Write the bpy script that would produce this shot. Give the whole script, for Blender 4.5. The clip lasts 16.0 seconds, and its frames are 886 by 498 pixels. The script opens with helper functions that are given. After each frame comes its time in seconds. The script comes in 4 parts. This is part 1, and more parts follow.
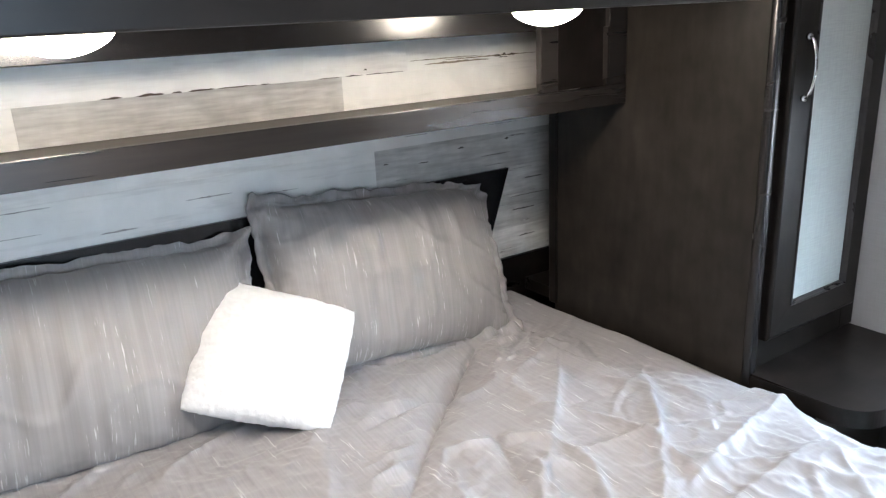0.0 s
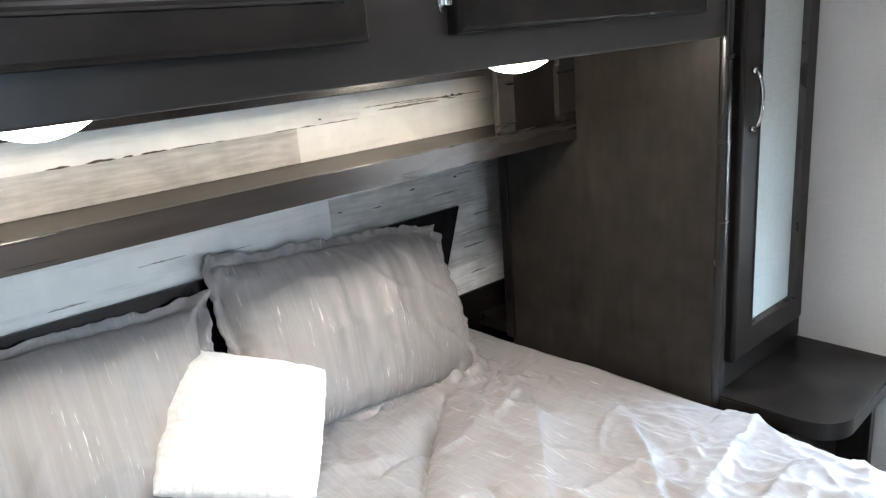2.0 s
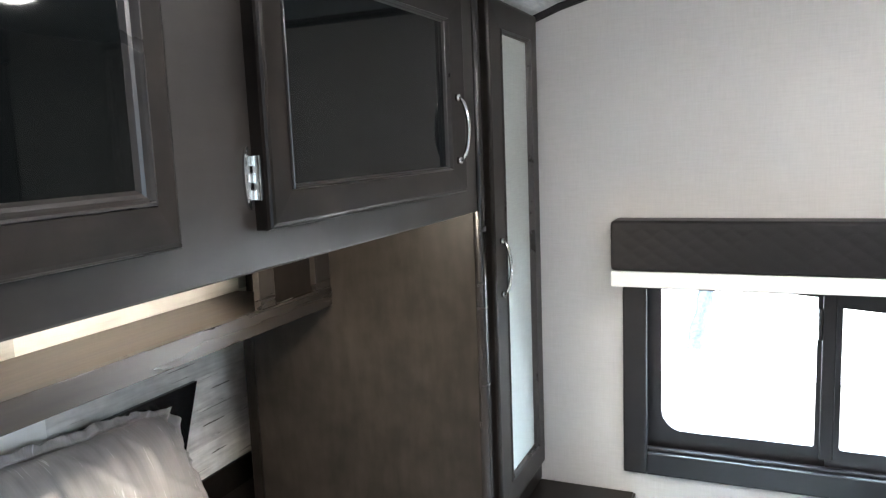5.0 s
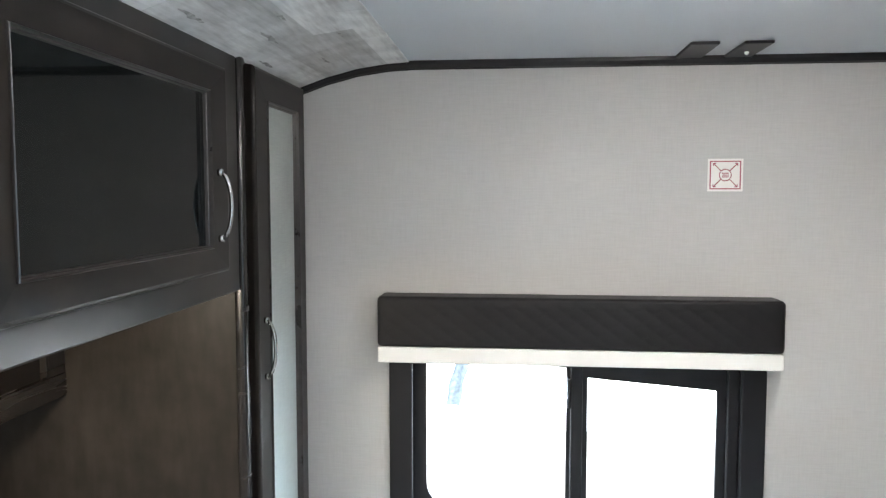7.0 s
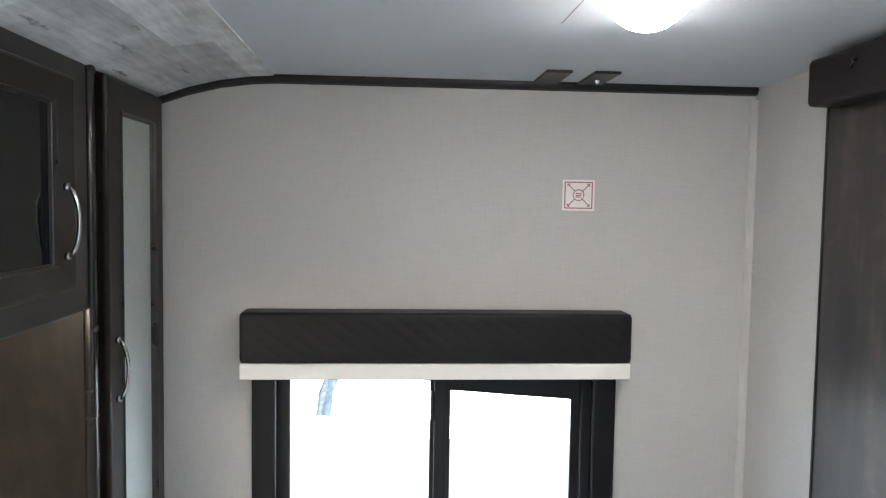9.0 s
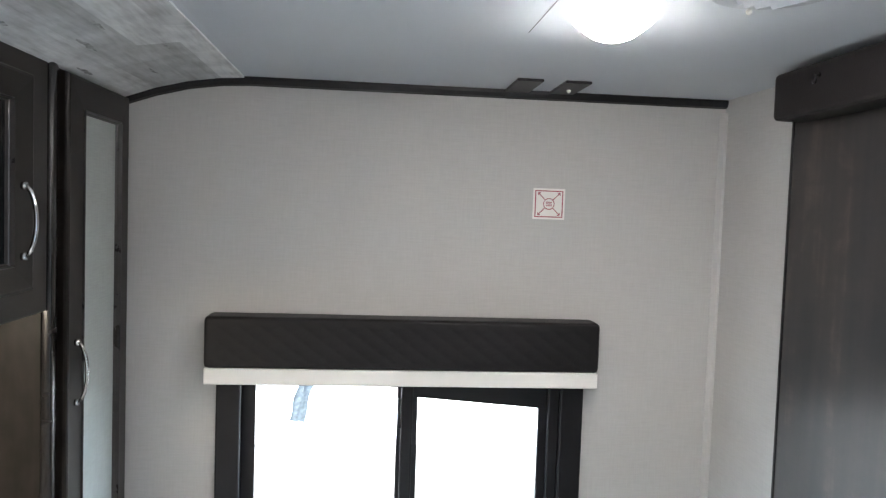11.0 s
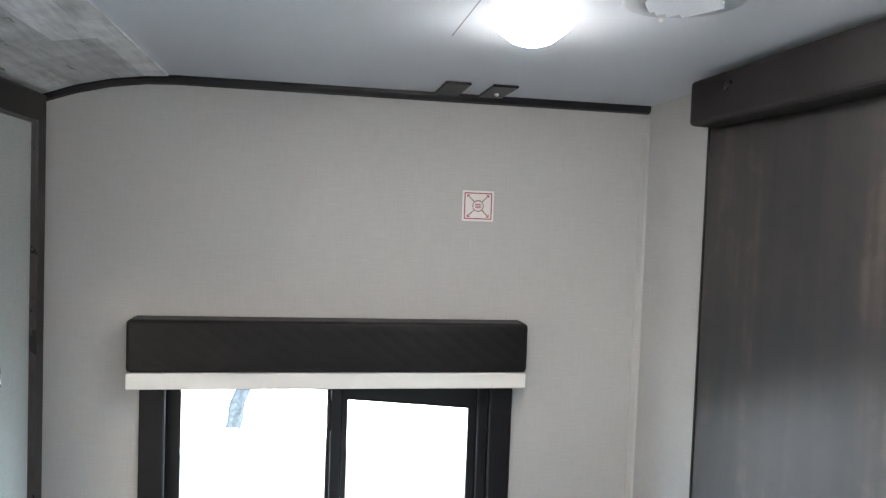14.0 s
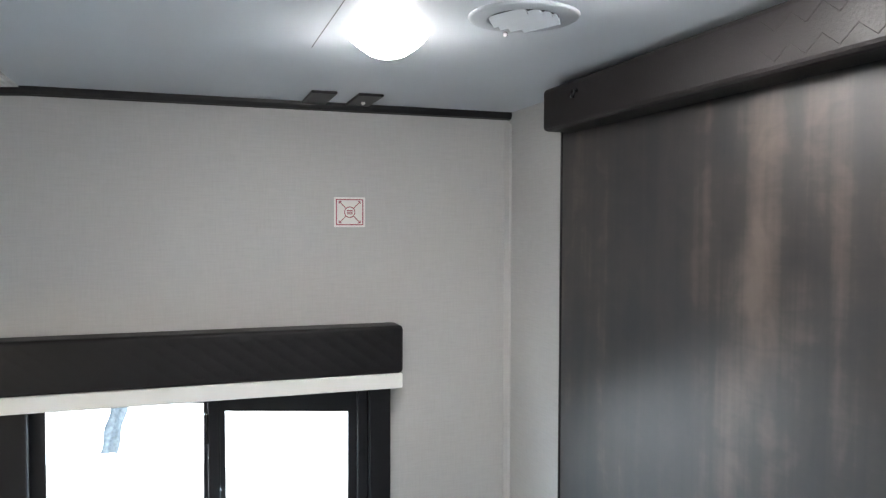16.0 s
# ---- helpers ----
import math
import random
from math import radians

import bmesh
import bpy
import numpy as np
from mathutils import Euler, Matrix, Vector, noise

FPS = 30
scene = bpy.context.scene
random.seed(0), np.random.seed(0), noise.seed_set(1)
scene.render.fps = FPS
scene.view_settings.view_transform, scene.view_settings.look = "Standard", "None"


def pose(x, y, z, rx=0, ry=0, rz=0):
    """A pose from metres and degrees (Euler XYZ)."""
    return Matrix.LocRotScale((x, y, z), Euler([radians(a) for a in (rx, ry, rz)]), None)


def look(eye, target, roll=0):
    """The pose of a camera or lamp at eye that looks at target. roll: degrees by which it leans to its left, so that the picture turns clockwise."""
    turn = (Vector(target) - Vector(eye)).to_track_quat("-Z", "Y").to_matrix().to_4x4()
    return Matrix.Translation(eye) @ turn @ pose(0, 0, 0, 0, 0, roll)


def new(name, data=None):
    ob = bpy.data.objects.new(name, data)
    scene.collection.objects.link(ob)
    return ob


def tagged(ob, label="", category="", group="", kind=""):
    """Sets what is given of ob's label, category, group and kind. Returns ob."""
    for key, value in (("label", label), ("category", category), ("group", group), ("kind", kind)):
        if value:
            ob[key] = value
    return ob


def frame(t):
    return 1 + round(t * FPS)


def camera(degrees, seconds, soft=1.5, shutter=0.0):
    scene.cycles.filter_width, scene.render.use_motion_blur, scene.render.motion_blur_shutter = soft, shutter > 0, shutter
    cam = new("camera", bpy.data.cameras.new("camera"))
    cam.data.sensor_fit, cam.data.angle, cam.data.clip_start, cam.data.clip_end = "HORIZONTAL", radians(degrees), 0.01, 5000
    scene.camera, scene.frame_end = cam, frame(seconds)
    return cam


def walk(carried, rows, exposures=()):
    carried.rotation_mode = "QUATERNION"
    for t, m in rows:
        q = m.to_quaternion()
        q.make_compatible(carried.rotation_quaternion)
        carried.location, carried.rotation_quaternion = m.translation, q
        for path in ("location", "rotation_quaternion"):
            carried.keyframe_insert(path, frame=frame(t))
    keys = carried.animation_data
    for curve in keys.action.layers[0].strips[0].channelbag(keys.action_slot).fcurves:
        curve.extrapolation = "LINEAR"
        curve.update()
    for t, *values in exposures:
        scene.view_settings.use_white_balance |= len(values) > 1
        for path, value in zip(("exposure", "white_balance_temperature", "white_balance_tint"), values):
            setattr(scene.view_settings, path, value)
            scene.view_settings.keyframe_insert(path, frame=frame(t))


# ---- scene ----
cam = camera(61.3, 16.0, soft=1.3)
PATH = [
    (0, (0.632, -0.48, 1.536), (-0.96, 0.568, 0.931), -2.7),
    (0.5, (0.626, -0.493, 1.547), (-0.967, 0.557, 0.947), -3.1),
    (1, (0.598, -0.515, 1.569), (-0.975, 0.565, 0.967), -3.8),
    (1.5, (0.561, -0.536, 1.576), (-0.961, 0.63, 1.005), -4.4),
    (2, (0.525, -0.553, 1.584), (-0.922, 0.707, 1.019), -4.6),
    (2.5, (0.491, -0.57, 1.594), (-0.89, 0.772, 1.056), -4.6),
    (3, (0.458, -0.584, 1.601), (-0.83, 0.86, 1.095), -4.1),
    (3.2, (0.443, -0.585, 1.608), (-0.807, 0.895, 1.113), -4.0),
    (5.3, (0.337, -0.57, 1.668), (-0.346, 1.294, 1.42), -2.2),
    (5.5, (0.332, -0.563, 1.672), (-0.269, 1.331, 1.441), -2.2),
    (6, (0.327, -0.547, 1.68), (-0.121, 1.393, 1.494), -1.9),
    (6.5, (0.326, -0.539, 1.692), (0.005, 1.429, 1.537), -0.8),
    (7, (0.331, -0.539, 1.702), (0.134, 1.446, 1.557), -0.0),
    (7.5, (0.332, -0.546, 1.707), (0.26, 1.448, 1.566), 0.1),
    (8, (0.335, -0.552, 1.714), (0.348, 1.444, 1.581), 0.3),
    (8.5, (0.34, -0.552, 1.719), (0.426, 1.442, 1.591), 0.5),
    (9, (0.348, -0.555, 1.721), (0.49, 1.436, 1.599), 0.9),
    (9.5, (0.359, -0.557, 1.722), (0.527, 1.433, 1.615), 0.9),
    (10, (0.364, -0.555, 1.722), (0.558, 1.432, 1.611), 1.3),
    (12.5, (0.388, -0.548, 1.723), (0.563, 1.443, 1.64), 2.8),
    (13, (0.39, -0.547, 1.723), (0.576, 1.442, 1.645), 2.8),
    (13.5, (0.403, -0.558, 1.722), (0.627, 1.428, 1.637), 2.4),
    (14, (0.401, -0.562, 1.719), (0.747, 1.406, 1.63), 2.1),
    (14.5, (0.415, -0.567, 1.72), (0.853, 1.382, 1.626), 1.9),
    (15, (0.412, -0.581, 1.721), (0.939, 1.346, 1.631), 1.3),
    (15.5, (0.416, -0.598, 1.716), (1.004, 1.313, 1.637), 0.6),
    (16, (0.421, -0.611, 1.72), (1.061, 1.282, 1.65), 0.2),
]
walk(cam, [(t, look(eye, target, roll)) for t, eye, target, roll in PATH],
     exposures=[(0, 0.80, 6400, 15), (2.0, 0.97, 6440, 13), (3.2, 1.40, 6520, 14), (5.3, 1.52, 6680, 12), (6.0, 1.36, 6680, 11), (7.0, 1.18, 6680, 11), (8.0, 0.82, 6680, 12),
                (9.0, 0.76, 6680, 12), (13.0, 0.74, 6650, 12), (16, 0.68, 6530, 11)])

# ---- world, sun, lights ----
world = bpy.data.worlds.new("world")
scene.world = world
world.use_nodes = True
wn, wl = world.node_tree.nodes, world.node_tree.links
sky = wn.new("ShaderNodeTexSky")
sky.sky_type = "NISHITA"
sky.sun_disc = False
sky.sun_elevation, sky.sun_rotation = radians(48), radians(200)
wl.new(sky.outputs["Color"], wn["Background"].inputs["Color"])
wn["Background"].inputs["Strength"].default_value = 0.1

sun = new("sun", bpy.data.lights.new("sun", "SUN"))
sun.data.energy, sun.data.angle, sun.data.color = 2.5, radians(0.5), (1.0, 0.95, 0.88)
sun.matrix_world = look((-3, -4, 6), (0, 0, 0))


def area(name, eye, target, w, h, watts, colour):
    ob = new(name, bpy.data.lights.new(name, "AREA"))
    ob.data.shape, ob.data.size, ob.data.size_y = "RECTANGLE", w, h
    ob.data.energy, ob.data.color = watts, colour
    ob.matrix_world = look(eye, target)
    return ob


WINDOW_WATTS, REAR_WATTS = 170.0, 10.0
area("window_daylight", (0.46, 1.72, 1.72), (0.40, 0.4, 0.85), 2.2, 1.1, WINDOW_WATTS, (0.60, 0.82, 1.0))
area("rear_daylight", (2.04, -0.62, 1.25), (0.0, -0.45, 1.2), 0.85, 1.1, REAR_WATTS, (0.52, 0.77, 1.0))

# ---- materials ----


def material(name):
    m = bpy.data.materials.new(name)
    m.use_nodes = True
    return m, m.node_tree.nodes, m.node_tree.links, m.node_tree.nodes["Principled BSDF"]


def plain(name, colour, rough=0.5, metal=0.0, spec=0.5, emit=0.0, vary=0.12, scale=14.0, bump=0.0, bscale=220.0):
    m, n, l, b = material(name)
    b.inputs["Roughness"].default_value = rough
    b.inputs["Metallic"].default_value = metal
    b.inputs["Specular IOR Level"].default_value = spec
    tc = n.new("ShaderNodeTexCoord")
    no = n.new("ShaderNodeTexNoise")
    no.inputs["Scale"].default_value, no.inputs["Detail"].default_value = scale, 6
    l.new(tc.outputs["Object"], no.inputs["Vector"])
    r = n.new("ShaderNodeValToRGB")
    r.color_ramp.elements[0].position, r.color_ramp.elements[1].position = 0.3, 0.7
    r.color_ramp.elements[0].color = (*[c * (1 - vary) for c in colour], 1)
    r.color_ramp.elements[1].color = (*[min(1, c * (1 + vary)) for c in colour], 1)
    l.new(no.outputs["Fac"], r.inputs["Fac"])
    l.new(r.outputs["Color"], b.inputs["Base Color"])
    if emit:
        b.inputs["Emission Color"].default_value = (*colour, 1)
        b.inputs["Emission Strength"].default_value = emit
    if bump:
        n2 = n.new("ShaderNodeTexNoise")
        n2.inputs["Scale"].default_value, n2.inputs["Detail"].default_value = bscale, 4
        l.new(tc.outputs["Object"], n2.inputs["Vector"])
        bp = n.new("ShaderNodeBump")
        bp.inputs["Strength"].default_value, bp.inputs["Distance"].default_value = bump, 0.002
        l.new(n2.outputs["Fac"], bp.inputs["Height"])
        l.new(bp.outputs["Normal"], b.inputs["Normal"])
    return m


def grain(name, dark, light, stretch, rough=0.35, coarse=3.0, fine=22.0, rand=0.0, bump=0.03, spec=0.5, mid=0.5, width=0.16, island=0.0, blotch=0.0):
    """Wood: two noises stretched along the grain, one for broad streaks, one for pores."""
    m, n, l, b = material(name)
    tc = n.new("ShaderNodeTexCoord")
    vec = tc.outputs["Object"]
    if rand:
        info = n.new("ShaderNodeObjectInfo")
        mul = n.new("ShaderNodeMath")
        mul.operation = "MULTIPLY"
        mul.inputs[1].default_value = 37.0
        l.new(info.outputs["Random"], mul.inputs[0])
        add = n.new("ShaderNodeVectorMath")
        l.new(vec, add.inputs[0])
        l.new(mul.outputs[0], add.inputs[1])
        vec = add.outputs[0]
    mp = n.new("ShaderNodeMapping")
    mp.inputs["Scale"].default_value = stretch
    l.new(vec, mp.inputs["Vector"])
    n1 = n.new("ShaderNodeTexNoise")
    n1.inputs["Scale"].default_value, n1.inputs["Detail"].default_value, n1.inputs["Roughness"].default_value = coarse, 5, 0.6
    n1.inputs["Distortion"].default_value = 0.6
    n2 = n.new("ShaderNodeTexNoise")
    n2.inputs["Scale"].default_value, n2.inputs["Detail"].default_value = fine, 6
    for x in (n1, n2):
        l.new(mp.outputs[0], x.inputs["Vector"])
    mix = n.new("ShaderNodeMix")
    mix.inputs["Factor"].default_value = 0.4
    l.new(n1.outputs["Fac"], mix.inputs["A"])
    l.new(n2.outputs["Fac"], mix.inputs["B"])
    r = n.new("ShaderNodeValToRGB")
    r.color_ramp.elements[0].position, r.color_ramp.elements[1].position = mid - width, mid + width
    r.color_ramp.elements[0].color, r.color_ramp.elements[1].color = (*dark, 1), (*light, 1)
    l.new(mix.outputs["Result"], r.inputs["Fac"])
    out = r.outputs["Color"]
    if rand:
        hsv = n.new("ShaderNodeHueSaturation")
        mr = n.new("ShaderNodeMapRange")
        mr.inputs["To Min"].default_value, mr.inputs["To Max"].default_value = 1 - rand, 1 + rand
        l.new(info.outputs["Random"], mr.inputs["Value"])
        l.new(mr.outputs[0], hsv.inputs["Value"])
        l.new(out, hsv.inputs["Color"])
        out = hsv.outputs["Color"]
    if blotch:
        n3 = n.new("ShaderNodeTexNoise")
        n3.inputs["Scale"].default_value, n3.inputs["Detail"].default_value = 16.0, 5
        l.new(tc.outputs["Object"], n3.inputs["Vector"])
        hb = n.new("ShaderNodeHueSaturation")
        mb = n.new("ShaderNodeMapRange")
        mb.inputs["From Min"].default_value, mb.inputs["From Max"].default_value = 0.3, 0.7
        mb.inputs["To Min"].default_value, mb.inputs["To Max"].default_value = 1 - blotch, 1 + blotch
        l.new(n3.outputs["Fac"], mb.inputs["Value"])
        l.new(mb.outputs[0], hb.inputs["Value"])
        l.new(out, hb.inputs["Color"])
        out = hb.outputs["Color"]
    if island:
        geo = n.new("ShaderNodeNewGeometry")
        hv = n.new("ShaderNodeHueSaturation")
        mi = n.new("ShaderNodeMapRange")
        mi.inputs["To Min"].default_value, mi.inputs["To Max"].default_value = 1 - island, 1 + island
        l.new(geo.outputs["Random Per Island"], mi.inputs["Value"])
        l.new(mi.outputs[0], hv.inputs["Value"])
        l.new(out, hv.inputs["Color"])
        out = hv.outputs["Color"]
    l.new(out, b.inputs["Base Color"])
    rr = n.new("ShaderNodeMapRange")
    rr.inputs["To Min"].default_value, rr.inputs["To Max"].default_value = rough - 0.07, rough + 0.1
    l.new(n1.outputs["Fac"], rr.inputs["Value"])
    l.new(rr.outputs[0], b.inputs["Roughness"])
    b.inputs["Specular IOR Level"].default_value = spec
    bp = n.new("ShaderNodeBump")
    bp.inputs["Strength"].default_value, bp.inputs["Distance"].default_value = bump, 0.001
    l.new(n2.outputs["Fac"], bp.inputs["Height"])
    l.new(bp.outputs["Normal"], b.inputs["Normal"])
    return m


def linen(name, base, contrast, rough=0.75, scale=1.0):
    """Woven look: fine threads both ways over a soft cloudy variation."""
    m, n, l, b = material(name)
    tc = n.new("ShaderNodeTexCoord")
    outs = []
    for st, sc in (((1.0, 1.0, 14.0), 26.0 * scale), ((14.0, 14.0, 1.0), 26.0 * scale), ((1, 1, 1), 3.0)):
        mp = n.new("ShaderNodeMapping")
        mp.inputs["Scale"].default_value = st
        l.new(tc.outputs["Object"], mp.inputs["Vector"])
        no = n.new("ShaderNodeTexNoise")
        no.inputs["Scale"].default_value, no.inputs["Detail"].default_value = sc, 3
        l.new(mp.outputs[0], no.inputs["Vector"])
        outs.append(no.outputs["Fac"])
    mix = n.new("ShaderNodeMix")
    l.new(outs[0], mix.inputs["A"])
    l.new(outs[1], mix.inputs["B"])
    mix.inputs["Factor"].default_value = 0.46
    mix2 = n.new("ShaderNodeMix")
    l.new(mix.outputs["Result"], mix2.inputs["A"])
    l.new(outs[2], mix2.inputs["B"])
    mix2.inputs["Factor"].default_value = 0.22
    r = n.new("ShaderNodeValToRGB")
    r.color_ramp.elements[0].position, r.color_ramp.elements[1].position = 0.36, 0.64
    r.color_ramp.elements[0].color = (*[c * (1 - contrast) for c in base], 1)
    r.color_ramp.elements[1].color = (*[c * (1 + contrast) for c in base], 1)
    l.new(mix2.outputs["Result"], r.inputs["Fac"])
    l.new(r.outputs["Color"], b.inputs["Base Color"])
    b.inputs["Roughness"].default_value = rough
    b.inputs["Specular IOR Level"].default_value = 0.3
    bp = n.new("ShaderNodeBump")
    bp.inputs["Strength"].default_value, bp.inputs["Distance"].default_value = 0.12, 0.001
    l.new(mix.outputs["Result"], bp.inputs["Height"])
    l.new(bp.outputs["Normal"], b.inputs["Normal"])
    return m


def sateen(name, base, streak, stretch, stretch2, cluster, rough=0.42, crinkle=0.0):
    """Taupe satin cloth with pale slubs running one way."""
    m, n, l, b = material(name)
    tc = n.new("ShaderNodeTexCoord")
    def streaks(st, lo, hi, sc):
        mp = n.new("ShaderNodeMapping")
        mp.inputs["Scale"].default_value = st
        l.new(tc.outputs["Object"], mp.inputs["Vector"])
        no = n.new("ShaderNodeTexNoise")
        no.inputs["Scale"].default_value, no.inputs["Detail"].default_value = sc, 3
        l.new(mp.outputs[0], no.inputs["Vector"])
        mr = n.new("ShaderNodeMapRange")
        mr.inputs["From Min"].default_value, mr.inputs["From Max"].default_value = lo, hi
        l.new(no.outputs["Fac"], mr.inputs["Value"])
        return no.outputs["Fac"], mr.outputs[0]
    f1, s1 = streaks(stretch, 0.63, 0.70, 1.0)
    f2, s2 = streaks(stretch2, 0.30, 0.70, 1.0)
    f3, s3 = streaks(cluster, 0.48, 0.60, 1.0)
    both = n.new("ShaderNodeMath")
    both.operation = "MULTIPLY"
    l.new(s1, both.inputs[0])
    l.new(s3, both.inputs[1])
    s1 = both.outputs[0]
    mixa = n.new("ShaderNodeMix")
    mixa.data_type = "RGBA"
    mixa.inputs["A"].default_value = (*[c * 0.92 for c in base], 1)
    mixa.inputs["B"].default_value = (*[c * 1.07 for c in base], 1)
    l.new(s2, mixa.inputs["Factor"])
    mixb = n.new("ShaderNodeMix")
    mixb.data_type = "RGBA"
    mixb.inputs["B"].default_value = (*streak, 1)
    l.new(mixa.outputs["Result"], mixb.inputs["A"])
    l.new(s1, mixb.inputs["Factor"])
    l.new(mixb.outputs["Result"], b.inputs["Base Color"])
    b.inputs["Roughness"].default_value = rough
    b.inputs["Specular IOR Level"].default_value = 0.55
    b.inputs["Sheen Weight"].default_value = 0.08
    bp = n.new("ShaderNodeBump")
    bp.inputs["Strength"].default_value, bp.inputs["Distance"].default_value = 0.2, 0.001
    l.new(f2, bp.inputs["Height"])
    if crinkle:
        mu = n.new("ShaderNodeTexNoise")
        mu.noise_type = "RIDGED_MULTIFRACTAL"
        mu.inputs["Scale"].default_value, mu.inputs["Detail"].default_value, mu.inputs["Distortion"].default_value = 16.0, 3, 0.5
        l.new(tc.outputs["Object"], mu.inputs["Vector"])
        b2 = n.new("ShaderNodeBump")
        b2.inputs["Strength"].default_value, b2.inputs["Distance"].default_value = crinkle, 0.004
        l.new(mu.outputs["Fac"], b2.inputs["Height"])
        l.new(b2.outputs["Normal"], bp.inputs["Normal"])
    l.new(bp.outputs["Normal"], b.inputs["Normal"])
    return m



def panel_wood(name):
    """Dark laminate: broad upright brown streaks crossed by a fine mottled figure."""
    m, n, l, b = material(name)
    tc = n.new("ShaderNodeTexCoord")
    def field(st, sc, detail=5, dist=0.0):
        mp = n.new("ShaderNodeMapping")
        mp.inputs["Scale"].default_value = st
        l.new(tc.outputs["Object"], mp.inputs["Vector"])
        no = n.new("ShaderNodeTexNoise")
        no.inputs["Scale"].default_value, no.inputs["Detail"].default_value, no.inputs["Distortion"].default_value = sc, detail, dist
        l.new(mp.outputs[0], no.inputs["Vector"])
        return no.outputs["Fac"]
    def math_node(op, a, c):
        q = n.new("ShaderNodeMath")
        q.operation = op
        for k, v in enumerate((a, c)):
            if isinstance(v, float):
                q.inputs[k].default_value = v
            else:
                l.new(v, q.inputs[k])
        return q.outputs[0]
    broad = field((1, 9.0, 0.9), 1.0, 4, 0.4)
    narrow = field((1, 34.0, 1.1), 1.0, 4, 0.3)
    cross = field((1, 14.0, 60.0), 1.0, 5, 1.2)
    patch = field((1, 16.0, 13.0), 1.0, 6, 0.8)
    mixed = math_node("ADD", math_node("MULTIPLY", broad, 0.50), math_node("MULTIPLY", narrow, 0.24))
    mixed = math_node("ADD", mixed, math_node("MULTIPLY", cross, 0.06))
    mixed = math_node("ADD", mixed, math_node("MULTIPLY", patch, 0.20))
    r = n.new("ShaderNodeValToRGB")
    r.color_ramp.elements[0].position, r.color_ramp.elements[1].position = 0.43, 0.64
    r.color_ramp.elements[0].color, r.color_ramp.elements[1].color = (0.0105, 0.0108, 0.0128, 1), (0.074, 0.058, 0.049, 1)
    e = r.color_ramp.elements.new(0.53)
    e.color = (0.0225, 0.0195, 0.0190, 1)
    l.new(mixed, r.inputs["Fac"])
    l.new(r.outputs["Color"], b.inputs["Base Color"])
    b.inputs["Roughness"].default_value = 0.42
    b.inputs["Specular IOR Level"].default_value = 0.60
    bp = n.new("ShaderNodeBump")
    bp.inputs["Strength"].default_value, bp.inputs["Distance"].default_value = 0.08, 0.0012
    l.new(patch, bp.inputs["Height"])
    l.new(bp.outputs["Normal"], b.inputs["Normal"])
    return m


WALL = linen("linen_wallpaper", (0.478, 0.473, 0.463), 0.055, scale=0.8)
CEIL = plain("ceiling_vinyl", (0.60, 0.64, 0.68), 0.55, vary=0.03, scale=3, bump=0.05)
WOOD_V = grain("espresso_upright", (0.0056, 0.0045, 0.0038), (0.0135, 0.0106, 0.0090), (9, 9, 1.4), 0.29, 1.2, 8.0, spec=0.17, blotch=0.45)
WOOD_H = grain("espresso_level", (0.0060, 0.0048, 0.0041), (0.0142, 0.0112, 0.0096), (9, 1.4, 9), 0.29, 1.2, 8.0, spec=0.21, blotch=0.5)
RAIL = grain("satin_rail", (0.0095, 0.0078, 0.0066), (0.017, 0.0142, 0.0125), (9, 1.4, 9), 0.31, 1.2, 8.0, spec=0.50, blotch=0.3)
BEAD = grain("lacquered_bead", (0.018, 0.015, 0.014), (0.032, 0.027, 0.025), (11, 1.4, 11), 0.28, 1.2, 8.0, spec=0.5)
# browner side-panel film, its base also lightened to stand in for lamp glow
LAMINATE_LIT = grain("espresso_laminate_lit", (0.0110, 0.0092, 0.0078), (0.0275, 0.0228, 0.0190), (5, 5, 1.1), 0.38, 1.6, 9.0, spec=0.22, blotch=0.3)
LACQUER = grain("dark_lacquer", (0.0060, 0.0050, 0.0046), (0.0125, 0.0104, 0.0094), (11, 1.4, 11), 0.24, 1.2, 8.0, spec=0.5)
SHELFT = grain("taupe_board", (0.060, 0.050, 0.041), (0.12, 0.10, 0.083), (16, 1.4, 16), 0.40, 1.2, 6.0)
SHELFW = grain("taupe_shelf_wood", (0.0095, 0.0080, 0.0072), (0.024, 0.0200, 0.0176), (16, 1.4, 16), 0.27, 1.2, 6.0)
PANELW = panel_wood("panel_wood")
PLANK = grain("whitewashed_plank", (0.56, 0.54, 0.505), (0.82, 0.805, 0.77), (30, 2.0, 20), 0.45, 0.9, 6.0, rand=0.05, mid=0.36, width=0.14, blotch=0.06)
GREY_SHADE_PLANK = grain("grey_and_shaded_plank", (0.33, 0.315, 0.29), (0.64, 0.625, 0.595), (30, 2.0, 20), 0.45, 0.9, 7.0, rand=0.06, mid=0.44, blotch=0.18)
PLANKC = grain("whitewashed_ceiling", (0.30, 0.30, 0.30), (0.64, 0.65, 0.65), (16, 1.7, 16), 0.6, 1.6, 9.0, mid=0.40, width=0.17, island=0.24, blotch=0.16)
CRACK = plain("bark_crack", (0.07, 0.05, 0.035), 0.8)
GREYSTREAK = plain("grey_streak", (0.37, 0.355, 0.33), 0.7, vary=0.5, scale=90)
STREAK = plain("brown_streak", (0.30, 0.25, 0.19), 0.7, vary=0.4, scale=60)
BLACKGLASS = plain("black_glass", (0.003, 0.0035, 0.0035), 0.035, spec=0.15, vary=0.05)
BLACKBOARD = plain("black_board", (0.008, 0.008, 0.009), 0.25)
